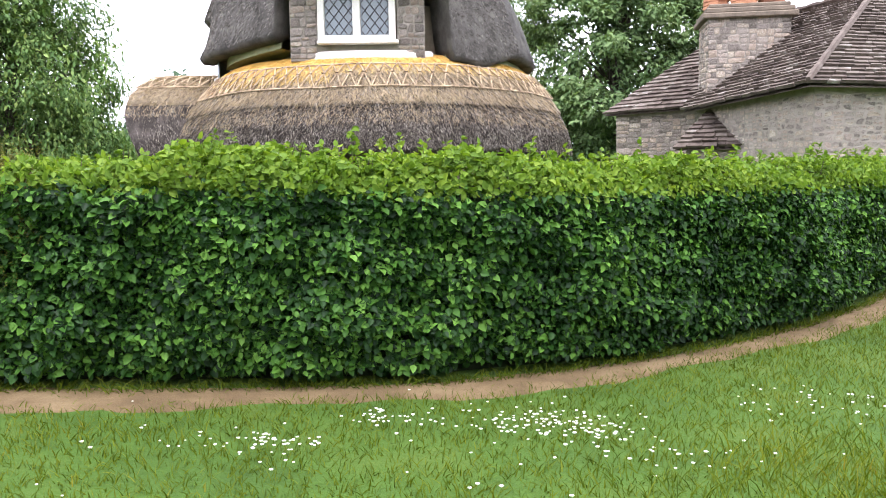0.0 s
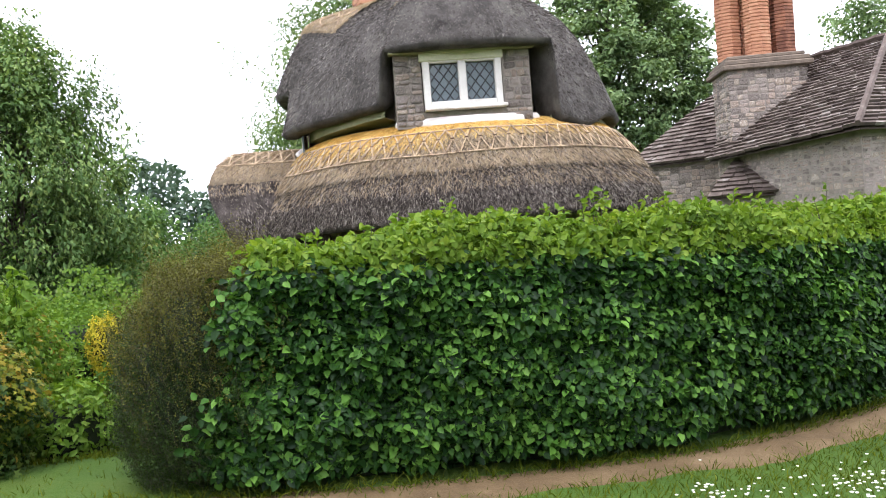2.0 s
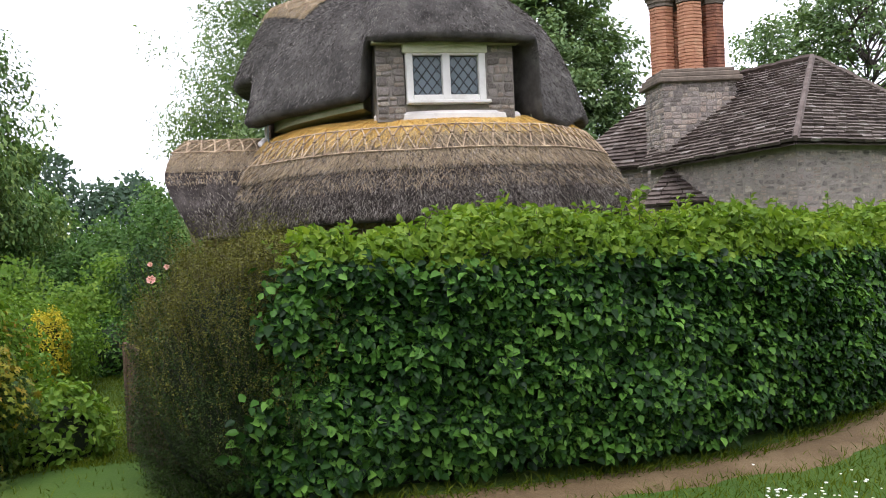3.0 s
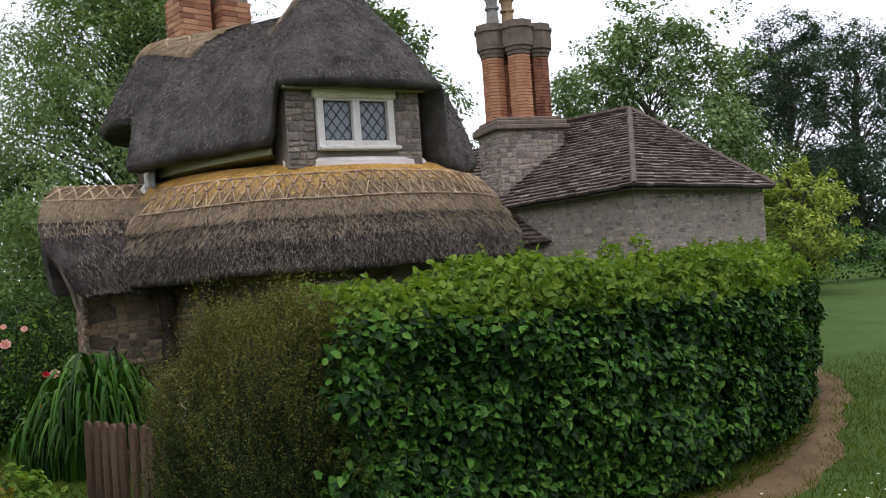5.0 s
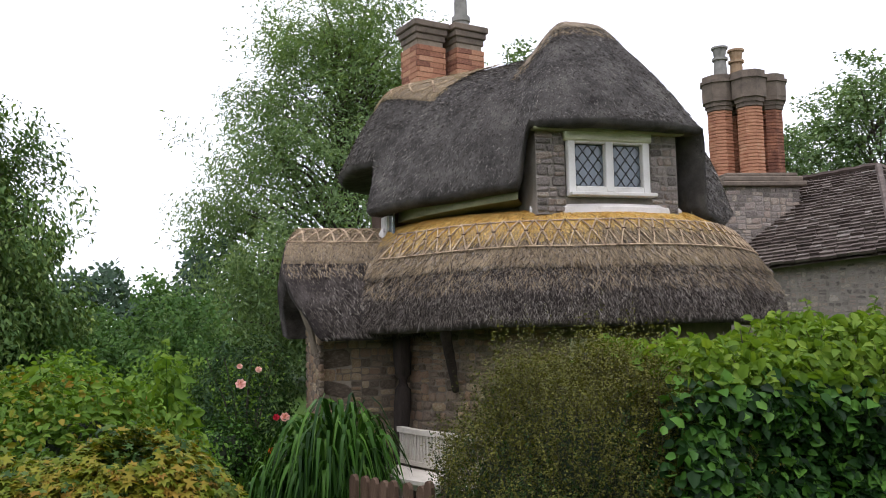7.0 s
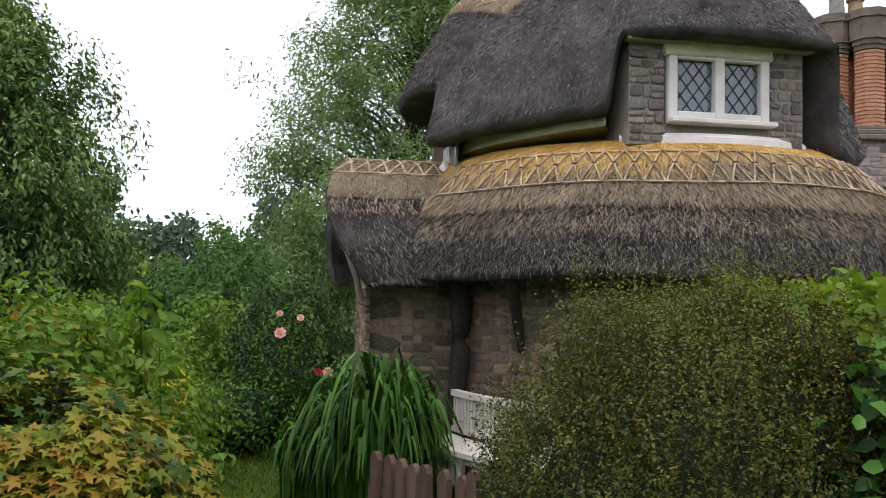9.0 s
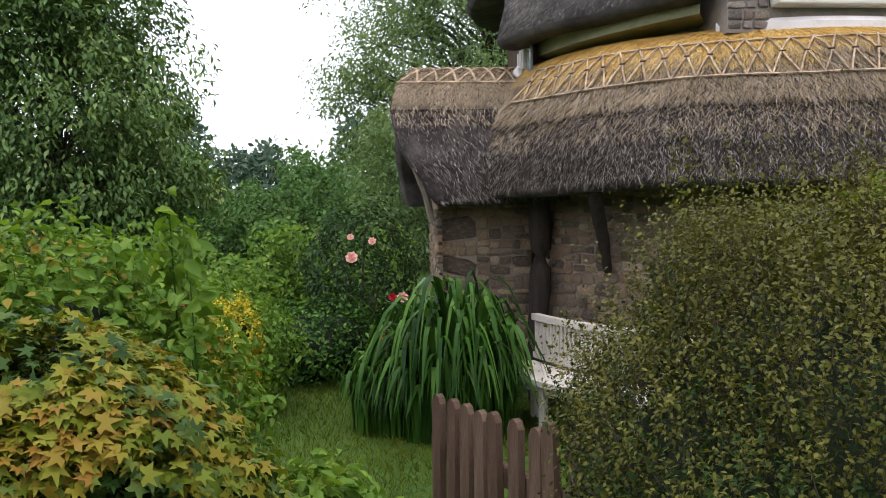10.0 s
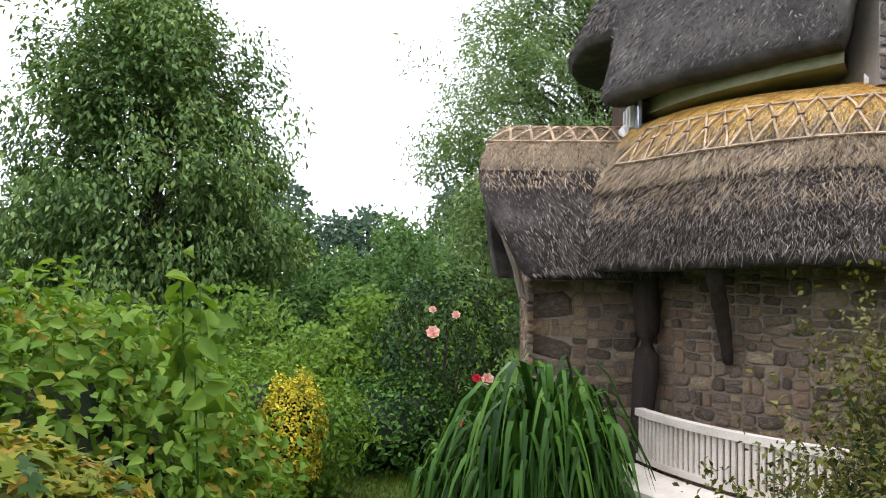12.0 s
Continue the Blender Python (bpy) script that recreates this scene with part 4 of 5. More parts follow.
def west_wall():
    """Pier and walls of the porch with squared corner stones."""
    pier = wall_block("porch_pier", (-3.54, 10.48), (-2.8, 10.46), -0.3, 1.75, 0.35, cottage, "mortar", "rubble stone pier with squared corner stones")
    front = flat_wall((-3.56, 10.465), (-2.8, 10.445))
    z, k = -0.05, 0
    while z < 1.68:
        h = float(RNG.uniform(0.11, 0.2))
        w = (0.17, 0.32)[k % 2]
        lay_stones(front, [(w / 2, z + h / 2, w, h)], pier, 0.08, name="corner_stone")
        lay_stones(front, rubble_plan(w, 0.77, z, z + h, 0.07, 0.13, 0.08, 0.2), pier, 0.07)
        z += h
        k += 1
    west = wall_block("porch_side", (-3.54, 12.0), (-3.54, 10.75), -0.3, 1.7, 0.3, cottage, "mortar")
    side = flat_wall((-3.555, 12.0), (-3.555, 10.48))
    lay_stones(side, rubble_plan(0, 1.64, 0, 1.66), west, 0.06)
    for dy, w in ((0.0, 0.03), (0.16, 0.022)):
        bm = bmesh.new()
        tube(bm, [(-3.6, 10.3 + dy, 1.42), (-3.64, 10.27 + dy, 1.62), (-3.72, 10.28 + dy, 1.84), (-3.8, 10.36 + dy, 2.04)], [w * 0.8, w, w, w * 0.7], 6)
        part("barge_timber", bm, "mortar", cottage, "weathered pale curved timber under the verge")


west_wall()


def shade_posts():
    """Dark trunk shapes added for the shade under the eave beside the bench."""
    for pts, rad in (([(-2.78, 10.2, -0.05), (-2.8, 10.18, 0.6), (-2.77, 10.19, 1.2), (-2.81, 10.15, 1.74)], [0.1, 0.085, 0.08, 0.1]),
                     ([(-2.36, 9.76, 1.05), (-2.42, 9.66, 1.3), (-2.5, 9.5, 1.52), (-2.56, 9.36, 1.72)], [0.03, 0.045, 0.05, 0.06])):
        bm = bmesh.new()
        fine = [tuple(curve_at(pts, k / 12)) for k in range(13)]
        tube(bm, fine, [float(np.interp(k / 4, [0, 1, 2, 3], rad)) * (1 + 0.07 * math.sin(k * 2.3)) for k in range(13)], 9)
        part("shade_post", bm, "eave_shade", cottage, "dark trunk shape added for the shade under the eave", smooth=True)


shade_posts()


def chimney_pair():
    """Two square brick flues on the ridge."""
    for k, (x, y) in enumerate(((-1.86, 13.0), (-1.3, 13.05))):
        ch = new("brick_chimney")
        ch.parent = cottage
        ch["label"] = "orange-red brick chimney flue with stepped cap"
        body = part("shaft", box_bm((0.41, 0.41, 2.2), (x, y, 4.54), 0.02, 0.3), "mortar", ch)
        rows = int(1.34 / 0.075)
        for r in range(rows):
            z = 4.15 + r * 0.075
            off = 0.0 if r % 2 else 0.11
            for side in range(4):
                for c in range(2):
                    u = (-0.11 + c * 0.22) * (1 if side < 2 else -1) + (off * 0.4 - 0.02)
                    m = Matrix.Translation((x, y, z)) @ Matrix.Rotation(0.3 + side * math.pi / 2, 4, "Z") @ Matrix.Translation((u * 0.9, -0.205, 0)) @ Matrix.Diagonal((0.212, 0.03, 0.069, 1))
                    b = new("brick", BRICK)
                    b.parent = body
                    b.matrix_basis = m
        for dz, s in ((5.5, 0.45), (5.585, 0.5), (5.67, 0.55)):
            part("cap_course", box_bm((s, s, 0.09), (x, y, dz), 0.012, 0.3), "cap_stone", ch)
        if k == 0:
            continue
        bm = bmesh.new()
        tube(bm, [(x, y, 5.7), (x, y, 5.82), (x, y, 5.83), (x, y, 5.9), (x, y, 5.91), (x, y, 6.15)], [0.13, 0.11, 0.13, 0.13, 0.095, 0.09], 12)
        part("chimney_pot", bm, "pot_grey", ch)


bm = bmesh.new()
bmesh.ops.create_cube(bm, size=1)
bmesh.ops.bevel(bm, geom=bm.edges[:], offset=0.06, segments=1, affect="EDGES")
BRICK = bpy.data.meshes.new("brick")
bm.to_mesh(BRICK)
bm.free()
BRICK.materials.append(M["brick"])
chimney_pair()


# ---- the tiled cottage ----
tiled = thing("tiled_cottage", "rubble stone cottage with a hipped stone-tile roof", "cottage")
A, B, APEX, RIDGE, D = Vector((5.3, 12.7, 2.62)), Vector((9.4, 13.4, 2.55)), Vector((7.6, 15.5, 4.45)), Vector((6.7, 18.6, 4.45)), Vector((4.55, 16.9, 2.5))


def tile_slope(name, e0, e1, t0, t1, rows, label=""):
    """Rows of overlapping stone tiles between an eave (e0 to e1) and a top edge (t0 to t1)."""
    e0, e1, t0, t1 = map(Vector, (e0, e1, t0, t1))
    nrm = (e1 - e0).cross((t0 + t1) / 2 - (e0 + e1) / 2).normalized()
    if nrm.z < 0:
        nrm = -nrm
    holder = obj(name, [e0 - nrm * 0.05, e1 - nrm * 0.05, t1 - nrm * 0.05, t0 - nrm * 0.05], [(0, 1, 2, 3)], "tile", tiled, label)
    pieces = []
    for r in range(rows):
        f0, f1 = r / rows, (r + 1.55) / rows
        f1 = min(f1, 1.0)
        a, b = e0.lerp(t0, f0), e1.lerp(t1, f0)
        c, d = e0.lerp(t0, f1), e1.lerp(t1, f1)
        wide = 0.15 + 0.12 * (1 - f0)
        n = max(1, round((b - a).length / wide))
        cut = [0.0] + sorted((k + RNG.uniform(-0.25, 0.25)) / n for k in range(1, n)) + [1.0]
        for u0, u1 in zip(cut, cut[1:]):
            u1 -= 0.012 / max((b - a).length, 0.3)
            lift = nrm * float(0.062 + RNG.uniform(-0.01, 0.016))
            low = (a - c).normalized() * float(RNG.uniform(-0.015, 0.02))
            q = [a.lerp(b, u0) + low, a.lerp(b, u1) + low, c.lerp(d, u1), c.lerp(d, u0)]
            pieces.append([q[0] + lift, q[1] + lift, q[2] + nrm * 0.006, q[3] + nrm * 0.006, q[0] + lift - nrm * 0.055, q[1] + lift - nrm * 0.055])
    faces = [(0, 1, 2, 3), (4, 5, 1, 0), (5, 2, 1), (4, 0, 3)]
    for q in pieces[:290]:
        obj("roof_tile", q, faces, "tile", holder)
    V, F = [], []
    for q in pieces[290:]:
        i = len(V)
        V += [tuple(v) for v in q]
        F += [tuple(i + k for k in f) for f in faces]
    if V:
        obj("upper_tiles", V, F, "tile", holder)["kind"] = "stuff"


tile_slope("roof_front", A, B, APEX, APEX + Vector((0.02, 0, 0)), 27, "brown stone tile slope in diminishing courses")
tile_slope("roof_west", D, A, RIDGE, APEX, 27, "brown stone tile slope in diminishing courses")
obj("roof_back", [B, RIDGE + Vector((3.6, 0.5, -1.9)), RIDGE, APEX], [(0, 1, 2, 3)], "tile", tiled)
bm = bmesh.new()
for p, q in ((A, APEX), (B, APEX), (APEX, RIDGE)):
    pts = [p.lerp(q, k / 14) + Vector((0, 0, 0.05 + 0.012 * (k % 2))) for k in range(15)]
    tube(bm, [tuple(v) for v in pts], [0.055 + 0.008 * (k % 2) for k in range(15)], 6)
part("hip_tiles", bm, "tile", tiled, "rounded hip and ridge tiles")


def inset(p, q, d):
    n = Vector((-(q.y - p.y), q.x - p.x)).normalized()
    return n * d


for nm, p, q in (("wall_front", A, B), ("wall_west", D, A)):
    n = inset(Vector((p.x, p.y)), Vector((q.x, q.y)), 0.28)
    e = (Vector((q.x, q.y)) - Vector((p.x, p.y))).normalized() * 0.28
    a, b = (p.x + n.x + (e.x if nm == "wall_front" else 0), p.y + n.y + (e.y if nm == "wall_front" else 0)), (q.x + n.x - (e.x if nm == "wall_west" else 0), q.y + n.y - (e.y if nm == "wall_west" else 0))
    w = wall_block(nm, a, b, -0.4, 2.72, 0.4, tiled, "mortar_grey", "rubble stone wall")
    ln = (Vector(b) - Vector(a)).length
    lay_stones(flat_wall(a, b), rubble_plan(0, ln, 0.9, 2.5, 0.08, 0.15, 0.12, 0.34), w, 0.07, kit=GREY_STONES)


def great_stack():
    """Stone stack with a moulded shelf, four clustered brick flues, a joined cap and pots."""
    turn = math.radians(-8)
    c = Vector((5.75, 16.95))
    st = new("chimney_stack")
    st.parent = tiled
    st["label"] = "tall stone chimney stack with four brick flues"
    R = Matrix.Translation((c.x, c.y, 0)) @ Matrix.Rotation(turn, 4, "Z")
    base = part("stone_base", box_bm((1.5, 1.2, 4.6), (0, 0, 1.95), 0.03), "mortar_grey", st)
    base.matrix_basis = R
    for a, b in (((-0.76, -0.61), (0.76, -0.61)), ((-0.76, 0.61), (-0.76, -0.61))):
        ln = (Vector(b) - Vector(a)).length
        lay_stones(flat_wall(a, b), rubble_plan(0, ln, 1.7, 4.24, 0.1, 0.18, 0.13, 0.34), base, 0.06, kit=GREY_STONES)
    for z, sx, sy, h in ((4.24, 1.72, 1.42, 0.1), (4.34, 1.62, 1.32, 0.1), (4.43, 1.48, 1.18, 0.08)):
        o = part("shelf_course", box_bm((sx, sy, h), (0, 0, z), 0.02), "cap_stone", st)
        o.matrix_basis = R
    flues = ((-0.52, 0.02), (-0.06, -0.34), (0.5, -0.06), (0.06, 0.34))
    for k, (x, y) in enumerate(flues):
        bm = bmesh.new()
        pts, rad = [], []
        for r in range(20):
            z = 4.46 + r * 0.068
            for dz, dr in ((0.0, -0.016), (0.005, 0.0), (0.05, 0.0), (0.055, -0.016)):
                pts.append((x, y, z + dz))
                rad.append(0.255 + dr + 0.003 * math.sin(r * 5.1 + k))
        tube(bm, pts, rad, 8)
        o = part("flue", bm, "brick", st, "octagonal brick flue")
        o.matrix_basis = R
    for z, grow, h in ((5.82, 0.27, 0.08), (5.9, 0.3, 0.09), (5.99, 0.345, 0.08), (6.07, 0.35, 0.3), (6.37, 0.385, 0.06), (6.43, 0.34, 0.1)):
        bm = bmesh.new()
        for x, y in flues:
            tube(bm, [(x, y, z), (x, y, z + h)], [grow, grow], 8)
        o = part("cap_course", bm, "cap_stone", st, "oversailing stone cap")
        o.matrix_basis = R
    for k, (x, y, mat) in enumerate(((-0.42, 0.1, "pot_grey"), (0.0, 0.25, "pot"))):
        bm = bmesh.new()
        z = 6.5
        for z0, z1, r0, r1 in ((z, z + 0.42, 0.15, 0.12), (z + 0.42, z + 0.47, 0.16, 0.16), (z + 0.47, z + 0.66, 0.11, 0.14), (z + 0.66, z + 0.7, 0.17, 0.17)):
            tube(bm, [(x, y, z0), (x, y, z1)], [r0, r1], 12)
        o = part("chimney_pot", bm, mat, st)
        o.matrix_basis = R


great_stack()
# wing behind the stack, and the lean-to at its foot
wing_a, wing_b = Vector((3.3, 18.6, 2.55)), Vector((5.6, 17.6, 2.65))
tile_slope("wing_roof", wing_a, wing_b, (5.9, 19.6, 4.2), (6.4, 19.4, 4.3), 18, "brown stone tile slope")
tile_slope("lean_to_roof", (4.15, 15.9, 1.75), (5.2, 15.1, 1.75), (4.95, 16.35, 2.5), (5.3, 16.2, 2.5), 9, "small lean-to stone tile roof")
w = wall_block("wing_wall", (3.6, 18.7), (5.4, 17.9), -0.4, 2.6, 0.4, tiled, "mortar_grey")
lay_stones(flat_wall((3.6, 18.68), (5.4, 17.88)), rubble_plan(0, 1.95, 1.2, 2.5, 0.1, 0.18, 0.15, 0.4), w, kit=GREY_STONES)
wall_block("lean_to_wall", (4.4, 15.95), (5.1, 15.4), -0.4, 1.8, 0.3, tiled, "mortar_grey")


# ---- trees and far growth ----
def tree(name, label, base, height, radius, leaf, mat, count, crown_low=0.25, squash=1.0, droop=0.5, lean=(0, 0), seed=1, clusters=60, width=0.5, gap=0.5, taper=0.15):
    """Tapered trunk with limbs; leaves in uneven clusters round the limb ends."""
    r = np.random.default_rng(seed)
    t = thing(name, label, "tree")
    bm = bmesh.new()
    x0, y0 = base
    z0 = float(gz(np.clip(x0, -14, 16), np.clip(y0, -6, 26)))
    top = Vector((x0 + lean[0], y0 + lean[1], z0 + height * 0.9))
    trunk = [Vector((x0, y0, z0 - 0.3)).lerp(top, k / 7) + Vector((r.normal(0, 0.06), r.normal(0, 0.06), 0)) * k for k in range(8)]
    w = height * 0.022 + 0.05
    tube(bm, [tuple(p) for p in trunk], [w * (1.15 - k / 7.5) + 0.01 for k in range(8)], 8)
    ends = []
    for k in range(clusters):
        f = crown_low + (1.02 - crown_low) * (k + 0.5) / clusters
        mid = (f - crown_low) / (1 - crown_low)
        spread = radius * (0.35 + 0.75 * math.sin(math.pi * min(1, 0.12 + mid * 0.86)) ** squash) * r.uniform(0.35, 1.0) ** gap * (1 - taper * mid)
        a = r.uniform(0, 2 * math.pi)
        axis = Vector((x0, y0, z0)).lerp(top, f)
        end = axis + Vector((math.cos(a) * spread, math.sin(a) * spread, r.uniform(-0.05, 0.1) * height))
        start = Vector((x0, y0, z0)).lerp(top, max(0.12, f - 0.16))
        m = start.lerp(end, 0.5) + Vector((0, 0, 0.06 * height * r.uniform(0.2, 1)))
        tube(bm, [tuple(start), tuple(m), tuple(end)], [w * 0.32 * (1 - f * 0.7), w * 0.2 * (1 - f * 0.6), 0.012], 5)
        ends.append(end)
    part("trunk", bm, "bark", t)
    E = np.array([tuple(e) for e in ends])
    per = count // len(ends)
    size = radius * r.uniform(0.16, 0.34, len(ends))
    sub = 7
    C = np.repeat(E, sub, 0) + np.clip(r.normal(0, 1, (len(E) * sub, 3)), -1.4, 1.4) * np.repeat(size, sub)[:, None] * np.array([0.75, 0.75, 0.5])
    k2 = per // sub
    off = np.clip(r.normal(0, 1, (len(C) * k2, 3)), -1.5, 1.5) * np.repeat(np.repeat(size, sub), k2)[:, None] * np.array([0.27, 0.27, 0.2 + 0.2 * max(0, droop - 0.5)])
    P = np.repeat(C, k2, 0) + off
    keep = P[:, 2] > z0 + 0.15
    P = P[keep]
    N = unit(P - np.array([x0, y0, z0 + height * 0.45])) * 0.6 + np.array([0, 0, 0.7])
    leaves("crown", P, N, leaf, mat, t, width=width, droop=droop, jitter=0.7, simple=True)
    return t


tree("weeping_tree", "large dense tree with drooping grey-green foliage", (-9.5, 18.2), 6.3, 2.3, 0.13, "weeping_leaf", 66000, 0.04, 0.5, 1.6, seed=2, clusters=130, width=0.42, taper=0.32)
tree("ash_tree", "tall airy ash tree with feathery foliage", (-1.3, 25.0), 10.9, 4.1, 0.15, "ash_leaf", 100000, 0.06, 0.65, 0.6, seed=3, clusters=190, width=0.32, gap=0.45, taper=0.45)
tree("broadleaf_tree", "tall green broadleaf tree behind the cottage", (4.9, 25.0), 9.3, 2.7, 0.17, "tree_leaf", 64000, 0.1, 0.7, 0.6, seed=4, clusters=110)
tree("broadleaf_tree", "tall green broadleaf tree behind the tiled roof", (16.2, 25.0), 9.3, 3.9, 0.19, "tree_leaf", 42000, 0.15, 0.7, 0.6, seed=5, clusters=100)
tree("conifer_tree", "dark layered cedar-like conifer", (25.5, 27.0), 10.6, 3.0, 0.2, "dark_leaf", 36000, 0.1, 1.0, 0.2, seed=6, clusters=80, width=0.3)
tree("conifer_tree", "dark layered cedar-like conifer", (31.0, 28.0), 11.0, 3.4, 0.22, "dark_leaf", 32000, 0.05, 1.0, 0.2, seed=7, clusters=80, width=0.3)
tree("broadleaf_tree", "bright yellow-green small tree beside the tiled cottage", (13.8, 16.5), 3.3, 1.2, 0.11, "yellow_green", 10000, 0.2, 0.7, 0.4, seed=8, clusters=40)



def bank(name, label, pts, height, deep, leaf, mat, n, category="bushes"):
    """A run of bushes along a line in plan, with a lumpy top."""
    t = thing(name, label, category)
    pts = [Vector(p) for p in pts]
    u = RNG.uniform(0, len(pts) - 1.001, n)
    k = u.astype(int)
    f = u - k
    a = np.array([tuple(p) for p in pts])
    base = a[k] * (1 - f[:, None]) + a[k + 1] * f[:, None]
    h = height * (0.72 + 0.2 * np.sin(u * 5.1) + 0.16 * np.sin(u * 11.7 + 1) + 0.08 * np.sin(u * 29))
    s = RNG.uniform(0, 1, n) ** 0.6
    ang = RNG.uniform(0, math.pi, n)
    d = RNG.normal(0, deep * 0.5, n) * (1.15 - s * 0.7)
    P = np.stack([base[:, 0] + RNG.normal(0, 0.2, n), base[:, 1] + d, s * h + 0.03], 1)
    clump = 0.18 * np.sin(P[:, :1] * 6 + P[:, 2:] * 5) + 0.12 * np.sin(P[:, :1] * 14 - P[:, 2:] * 11)
    P[:, 1:2] -= clump * deep
    N = np.stack([RNG.normal(0, 0.4, n), -np.ones(n) * 0.7, np.ones(n) * 0.7], 1)
    leaves("foliage", P, N, leaf, mat, t, simple=True, droop=0.4, width=0.55)
    return t


bank("far_hedgerow", "dense green bank of trees and bushes beyond the garden", [(-16, 30), (-12, 29), (-9, 30), (-6, 30), (-3, 29), (1, 30), (6, 31)], 3.2, 2.4, 0.16, "bank_leaf", 42000, "hedgerow")
bank("far_trees", "dark green distant trees", [(-60, 70), (-45, 66), (-30, 62), (-16, 64), (-4, 60), (10, 62), (30, 64), (60, 66), (90, 50)], 8.0, 6, 0.5, "dark_leaf", 46000, "trees")
# out of view: added to cut low sky light on walls under the eaves
bank("unseen_tree_belt", "unseen belt of dark trees round the green, added to block low sky light", [(60, 30), (50, -5), (30, -28), (0, -32), (-28, -28), (-42, 0), (-44, 30)], 11, 5, 1.3, "dark_leaf", 14000, "trees")
bank("far_hedge", "clipped dark hedge across the green", [(9, 21), (14, 19), (20, 18), (30, 17)], 1.6, 0.7, 0.12, "hedge_leaf", 12000, "hedge")


def mound(name, label, c, r, leaf, mat, n, category="bush", core=True, droop=0.4, width=0.55, simple=False, lobed=False):
    """A rounded lumpy bush."""
    t = thing(name, label, category)
    c = Vector(c)
    if core:
        bm = bmesh.new()
        bmesh.ops.create_icosphere(bm, subdivisions=2, radius=1)
        for v in bm.verts:
            k = 0.72 + 0.08 * math.sin(v.co.x * 7 + v.co.z * 5)
            v.co = Vector((c.x + v.co.x * r[0] * k, c.y + v.co.y * r[1] * k, max(-0.02, c.z + v.co.z * r[2] * k)))
        part("core", bm, "shade_core", t)
    else:
        bm = bmesh.new()
        for q in range(9):
            a = q * 0.7
            tube(bm, [(c.x, c.y, 0), (c.x + math.cos(a) * r[0] * 0.4, c.y + math.sin(a) * r[1] * 0.4, c.z), (c.x + math.cos(a) * r[0] * 0.8, c.y + math.sin(a) * r[1] * 0.8, c.z + r[2] * 0.7)], [0.015, 0.009, 0.004], 5)
        part("branchwork", bm, "bark", t)
    D = unit(RNG.normal(0, 1, (n, 3)))
    lump = 1 + 0.1 * np.sin(D[:, :1] * 7 + D[:, 2:] * 6) + 0.08 * np.sin(D[:, 1:2] * 11 - D[:, 2:] * 5 + D[:, :1] * 4)
    P = np.array(c) + D * lump * np.array(r) * RNG.uniform(0.78, 1.06, (n, 1))
    keep = P[:, 2] > 0.04
    P, D = P[keep], D[keep]
    if lobed:
        lobed_leaves("foliage", P, D + [0, 0, 0.5], leaf, mat, t, "green lobed leaves", droop=droop, jitter=0.55)
    else:
        leaves("foliage", P, D + [0, 0, 0.5], leaf, mat, t, droop=droop, width=width, jitter=0.7, simple=simple)
    return t


# garden west of the gate
gold = mound("golden_shrub", "maple-leaved shrub turning yellow and orange", (-4.95, 6.0, 0.58), (0.7, 0.5, 0.6), 0.034, "maple_leaf", 12000, lobed=True)
D = unit(RNG.normal(0, 1, (14000, 3)) + np.array([0, -0.4, 0.8]))
P = np.array([-4.95, 6.0, 0.58]) + D * (1 + 0.1 * np.sin(D[:, :1] * 7 + D[:, 2:] * 6)) * np.array([0.7, 0.5, 0.6]) * RNG.uniform(0.95, 1.09, (14000, 1))
keep = (P[:, 2] > 0.3) & (RNG.uniform(0, 1, 14000) < (P[:, 2] - 0.2) * 0.8)
keep &= np.sin(P[:, 0] * 8 + P[:, 2] * 7) * np.sin(P[:, 2] * 11 - P[:, 0] * 4 + P[:, 1] * 6) > -0.35
lobed_leaves("gold_foliage", P[keep], D[keep] + [0, 0, 0.5], 0.036, "gold_leaf", gold, "yellow and orange upper leaves", droop=0.3, jitter=0.5)
mound("leafy_shrub", "bright green broad-leaved shrub", (-5.5, 7.2, 0.66), (0.98, 0.7, 0.78), 0.05, "shrub_leaf", 17000)
leafy_gold = [o for o in bpy.data.objects if o.name == "leafy_shrub"][0]
D = unit(RNG.normal(0, 1, (1500, 3)) + np.array([0.2, -0.6, 0.3]))
P = np.array([-5.5, 7.2, 0.66]) + D * np.array([0.98, 0.7, 0.78]) * RNG.uniform(0.98, 1.1, (1500, 1))
keep = P[:, 2] > 0.2
leaves("gold_foliage", P[keep], D[keep] + [0, 0, 0.4], 0.042, "gold_leaf", leafy_gold, "scattered yellow leaves", width=0.7, droop=0.3, jitter=0.6)
mound("leafy_shrub", "low bright green leafy plants by the gate", (-4.2, 6.6, 0.25), (0.32, 0.4, 0.42), 0.06, "shrub_leaf", 2600)
mound("ivy_hedge", "low dark ivy-covered hedge at the garden edge", (-5.9, 5.75, 0.4), (0.9, 0.45, 0.7), 0.05, "rose_leaf", 8000)
mound("yellow_bush", "small round golden-yellow bush", (-5.05, 9.8, 0.55), (0.2, 0.2, 0.36), 0.024, "yellow_leaf", 5500)
mound("border_bush", "mixed green border bush", (-5.6, 10.2, 0.4), (0.9, 0.8, 0.6), 0.05, "shrub_leaf", 9000)
mound("border_bush", "tufted green border plants", (-4.6, 11.5, 0.25), (0.6, 0.7, 0.45), 0.05, "lily_leaf", 5000)
mound("rose_bush", "dark-leaved climbing rose with pink blooms", (-4.25, 12.0, 0.85), (0.55, 0.42, 0.72), 0.05, "rose_leaf", 4600, core=False)
